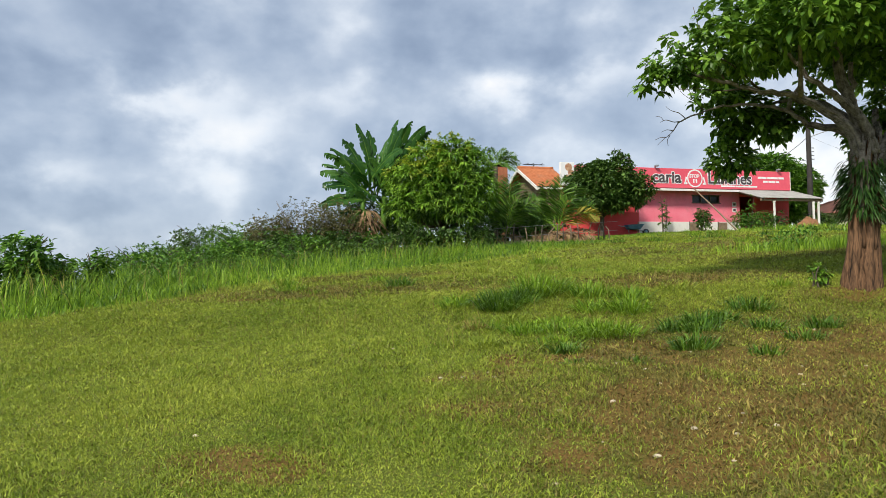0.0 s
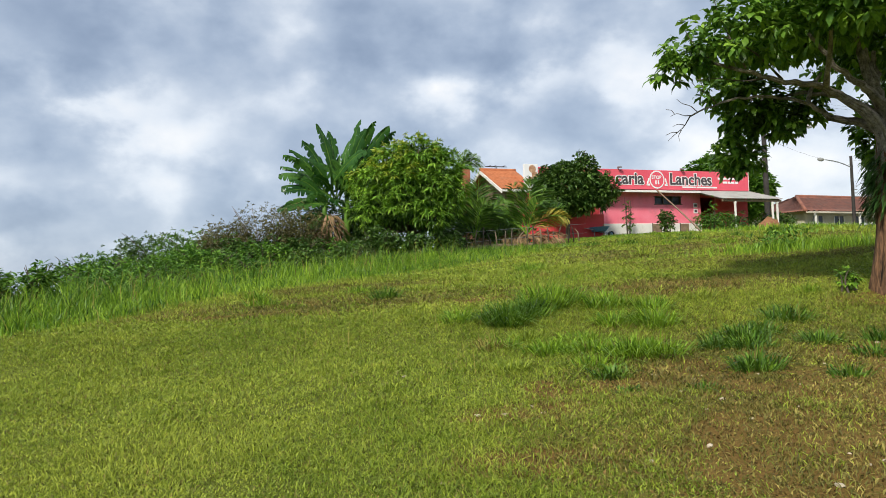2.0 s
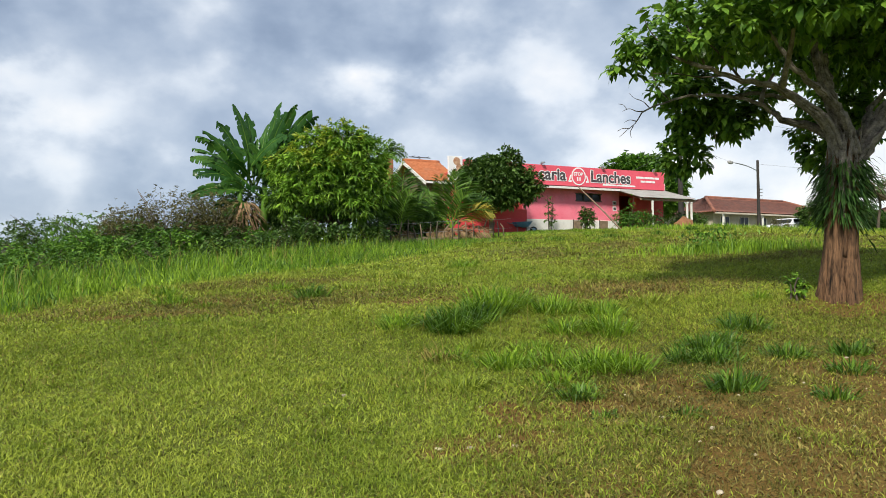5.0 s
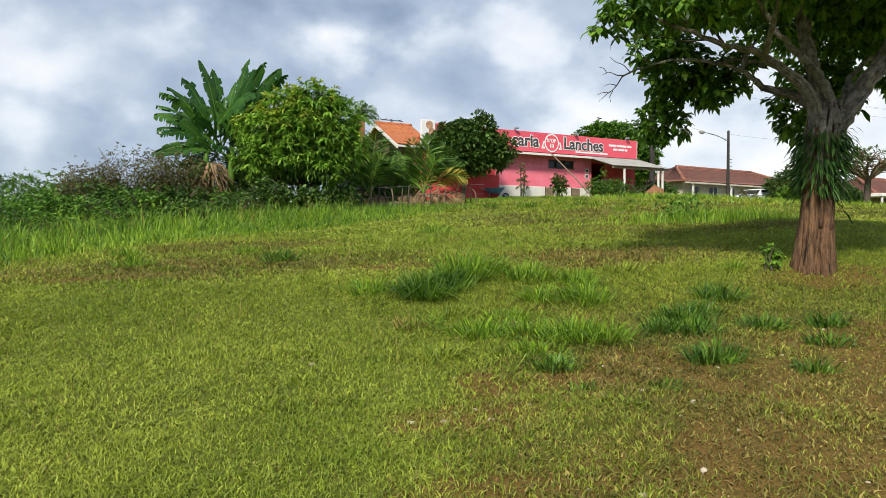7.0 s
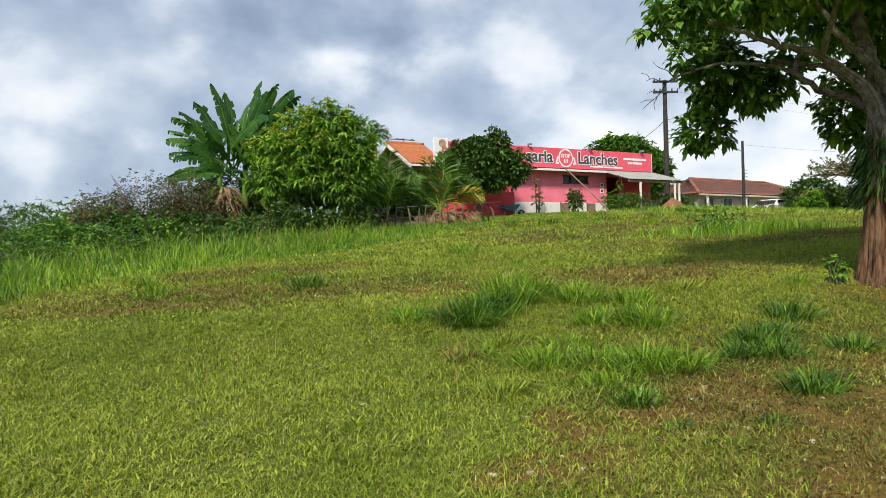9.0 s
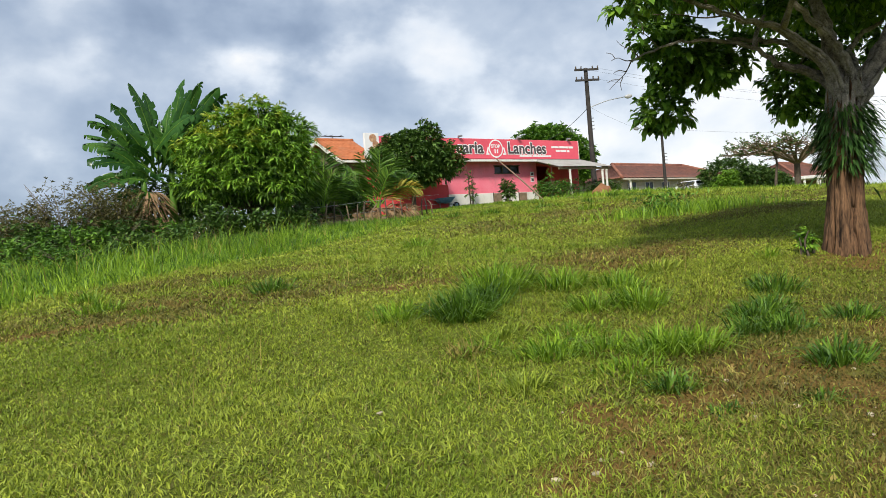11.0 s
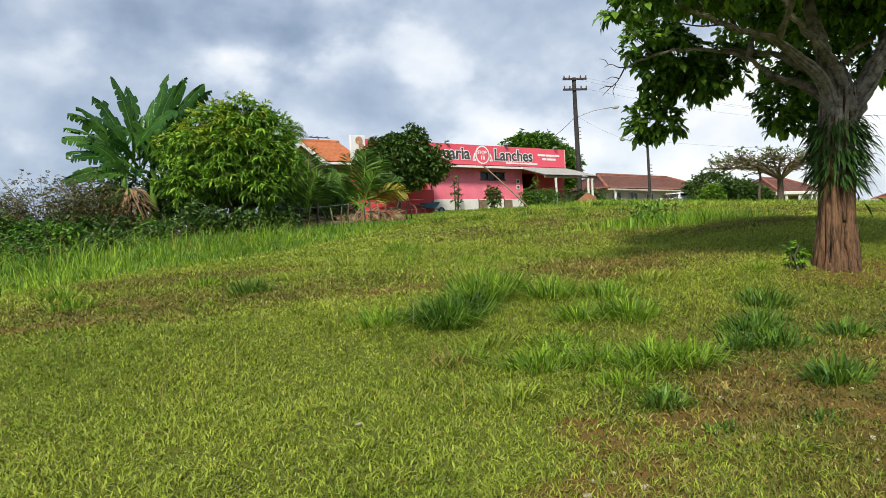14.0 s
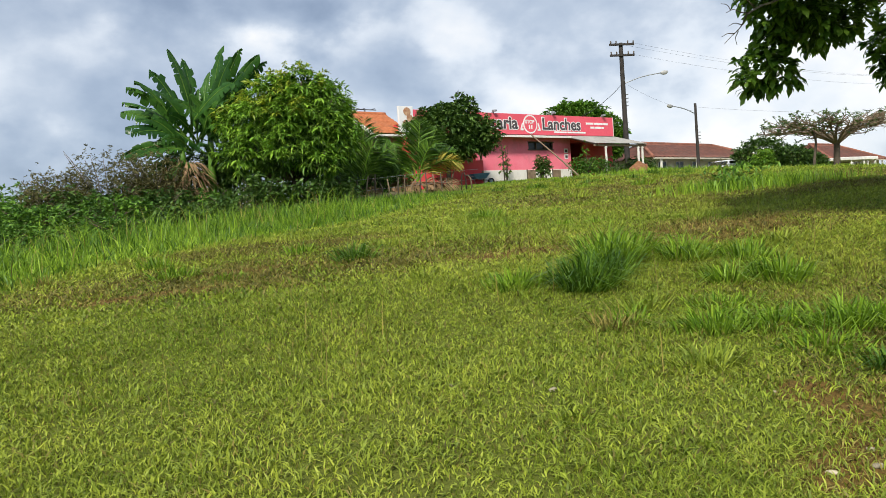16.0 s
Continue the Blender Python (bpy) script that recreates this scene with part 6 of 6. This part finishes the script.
dk, br, dy = "dense dark green grass tuft in the meadow", "bright green tuft of long grass in the meadow", "low half-dry grass tuft in the meadow"
for k, (x, y, r, h, c, mt, lb) in enumerate([
        (0.66, 9.55, 0.42, 0.36, 520, "grass_dark", dk), (0.98, 9.75, 0.36, 0.34, 300, "grass_dark", dk), (1.25, 10.1, 0.45, 0.44, 420, "grass_tall", br), (1.55, 10.35, 0.4, 0.36, 260, "grass_tall", br), (2.0, 10.0, 0.45, 0.32, 260, "grass_tall", br), (2.5, 9.75, 0.4, 0.26, 200, "grass_tall", br),
        (2.35, 9.15, 0.4, 0.30, 280, "grass_tall", br), (1.9, 9.25, 0.35, 0.26, 180, "grass_tall", br), (0.1, 9.75, 0.4, 0.22, 200, "grass_tall", br), (0.91, 8.2, 0.38, 0.22, 260, "grass_tall", br), (1.62, 7.82, 0.42, 0.26, 320, "grass_tall", br), (1.86, 7.72, 0.36, 0.26, 260, "grass_tall", br), (1.3, 8.05, 0.4, 0.2, 240, "grass_tall", br), (1.4, 8.7, 0.5, 0.14, 240, "grass_tall", br), (1.2, 7.55, 0.45, 0.14, 240, "grass_tall", br),
        (3.83, 9.0, 0.42, 0.26, 260, "grass_dark", dk), (2.95, 8.3, 0.42, 0.22, 260, "grass_dark", dk), (3.25, 8.45, 0.35, 0.2, 200, "grass_dark", dk), (2.8, 7.8, 0.40, 0.22, 260, "grass_dark", dk), (3.5, 7.8, 0.36, 0.18, 200, "grass_dark", dk), (2.42, 6.95, 0.32, 0.22, 240, "grass_dark", dk), (2.5, 7.9, 0.3, 0.2, 160, "grass_dark", dk), (4.1, 7.7, 0.3, 0.2, 160, "grass_dark", dk),
        (0.38, 7.6, 0.25, 0.18, 170, "grass", br), (1.21, 7.1, 0.25, 0.16, 170, "grass_dark", dk), (0.33, 8.55, 0.25, 0.2, 110, "grass_dry", dy), (0.5, 8.6, 0.25, 0.2, 100, "grass_tall", br), (1.18, 6.6, 0.16, 0.08, 70, "grass_dark", dk), (1.75, 6.45, 0.16, 0.1, 70, "grass_dark", dk), (0.8, 8.9, 0.3, 0.18, 140, "grass", br),
        (-0.87, 12.15, 0.30, 0.28, 260, "grass_dark", dk), (-1.36, 13.3, 0.3, 0.22, 150, "grass_tall", br), (-0.29, 12.95, 0.3, 0.18, 130, "grass", dy), (0.67, 14.0, 0.35, 0.2, 130, "grass", br), (0.2, 14.2, 0.3, 0.18, 110, "grass", br), (-2.82, 12.4, 0.4, 0.22, 200, "grass_tall", br), (-3.1, 13.4, 0.35, 0.24, 160, "grass_tall", br), (2.05, 15.6, 0.45, 0.3, 200, "grass_tall", br), (-0.5, 10.4, 0.3, 0.12, 110, "grass", br),
        (3.3, 10.2, 0.4, 0.2, 160, "grass", br), (4.7, 10.0, 0.2, 0.2, 70, "grass_tall", br), (-0.69, 7.24, 0.14, 0.1, 60, "grass", br), (1.3, 6.2, 0.2, 0.1, 80, "grass", br), (2.95, 6.5, 0.25, 0.14, 100, "grass_dark", dk), (3.6, 7.1, 0.3, 0.16, 130, "grass_dark", dk)]):
    tuft(x, y, r, h, c, mt, lb, 200 + k)


rng = np.random.default_rng(170)
for k in range(44):
    x = rng.uniform(3.5, 24)
    y = min(34.0, max(17.5, 19 + 0.62 * x + rng.normal(0, 3.0)))
    tuft(x, y, rng.uniform(0.35, 0.6), rng.uniform(0.16, 0.34), 90, ("grass_tall", "grass", "grass_dark")[k % 3], "rough grass tuft near the brow of the slope", 300 + k, 0.03, 1.2)
for k in range(26):
    x = rng.uniform(-4.5, 5.5)
    y = rng.uniform(11.0, 17.0)
    tuft(x, y, rng.uniform(0.2, 0.35), rng.uniform(0.09, 0.18), 80, ("grass_tall", "grass", "grass_dry")[k % 3], "low grass tuft in the worn meadow", 360 + k, 0.014, 1.4)


def weed_patch():
    rng = np.random.default_rng(130)
    n = 1500
    x, y = 8.5 + rng.normal(0, 1.0, n), 16.3 + rng.normal(0, 0.55, n)
    V, T = blades(np.stack([x, y, height(x, y)], 1), rng.uniform(0.15, 0.4, n), rng.uniform(0.012, 0.025, n), rng.normal(0, 0.35, (n, 2)), rng)
    stuff("weed_patch", V, T, "grass_tall", "patch of taller green weeds near the shade tree")
    n = 260
    x, y = 7.9 + rng.normal(0, 0.35, n), 16.4 + rng.normal(0, 0.25, n)
    base = np.stack([x, y, height(x, y) + rng.uniform(0.1, 0.5, n)], 1)
    v, t = leaf_cloud(base, rng.normal(0, 1, (n, 3)), np.full(n, 0.12), np.full(n, 0.05), np.full(n, 0.3), rng)
    stuff("weed_leaves", v, t, "leaf_bush", "broad weed leaves near the shade tree")


weed_patch()
bush(5.2, 9.9, gz(5.2, 9.9) + 0.36, 0.12, 0.12, "leaf_mango", "small light green sapling at the tree's foot", 26, 0.07, 140, 5, 0.5, "seedling")


def flower_stalks():
    rng = np.random.default_rng(150)
    n = 120
    x, y = rng.uniform(-4, 5, n), rng.uniform(7.5, 14, n)
    V, T = blades(np.stack([x, y, height(x, y)], 1), rng.uniform(0.2, 0.5, n), np.full(n, 0.006), rng.normal(0, 0.2, (n, 2)), rng)
    stuff("grass_stalks", V, T, "grass_dry", "thin pale seed stalks above the meadow grass")


flower_stalks()

STONES = [(0.25, 6.39), (0.38, 6.42), (-0.05, 6.3), (1.55, 7.03), (2.34, 6.77), (-1.07, 7.97), (-0.59, 7.65), (-1.25, 8.85), (0.43, 6.23), (1.55, 6.45), (1.75, 6.15), (1.25, 6.43),
          (-0.38, 5.07), (-1.75, 4.91), (0.62, 3.79), (1.26, 5.27), (2.89, 5.75), (0.15, 6.27), (1.27, 4.15), (3.18, 5.63), (2.15, 4.55), (0.84, 5.11), (1.63, 4.57)]


def stone_mesh(seed):
    bm = bmesh.new()
    bmesh.ops.create_icosphere(bm, subdivisions=2, radius=1)
    for v in bm.verts:
        k = 1 + 0.3 * noise.noise(v.co * 1.7 + Vector((seed * 5, 0, 0)))
        v.co = Vector((v.co.x * k, v.co.y * 0.7 * k, v.co.z * 0.45 * k))
    me = bpy.data.meshes.new("stone")
    bm.to_mesh(me)
    bm.free()
    me.materials.append(M["stone"])
    return me


kinds = [stone_mesh(k) for k in range(4)]
rng = np.random.default_rng(160)
extra = [(rng.uniform(0.3, 4.2), rng.uniform(4.0, 8.0)) for _ in range(48)]
for k, (x, y) in enumerate(STONES + extra):
    s = rng.uniform(0.016, 0.030) if k < len(STONES) else rng.uniform(0.009, 0.020)
    m = pose(x, y, gz(x, y) + 0.2 * s, 0, 0, rng.uniform(0, 360)) @ Matrix.Diagonal((s, s, s, 1))
    tagged(put("stone", kinds[k % 4], None, "", m), "small pale stone lying in the grass", "stone", "stones")
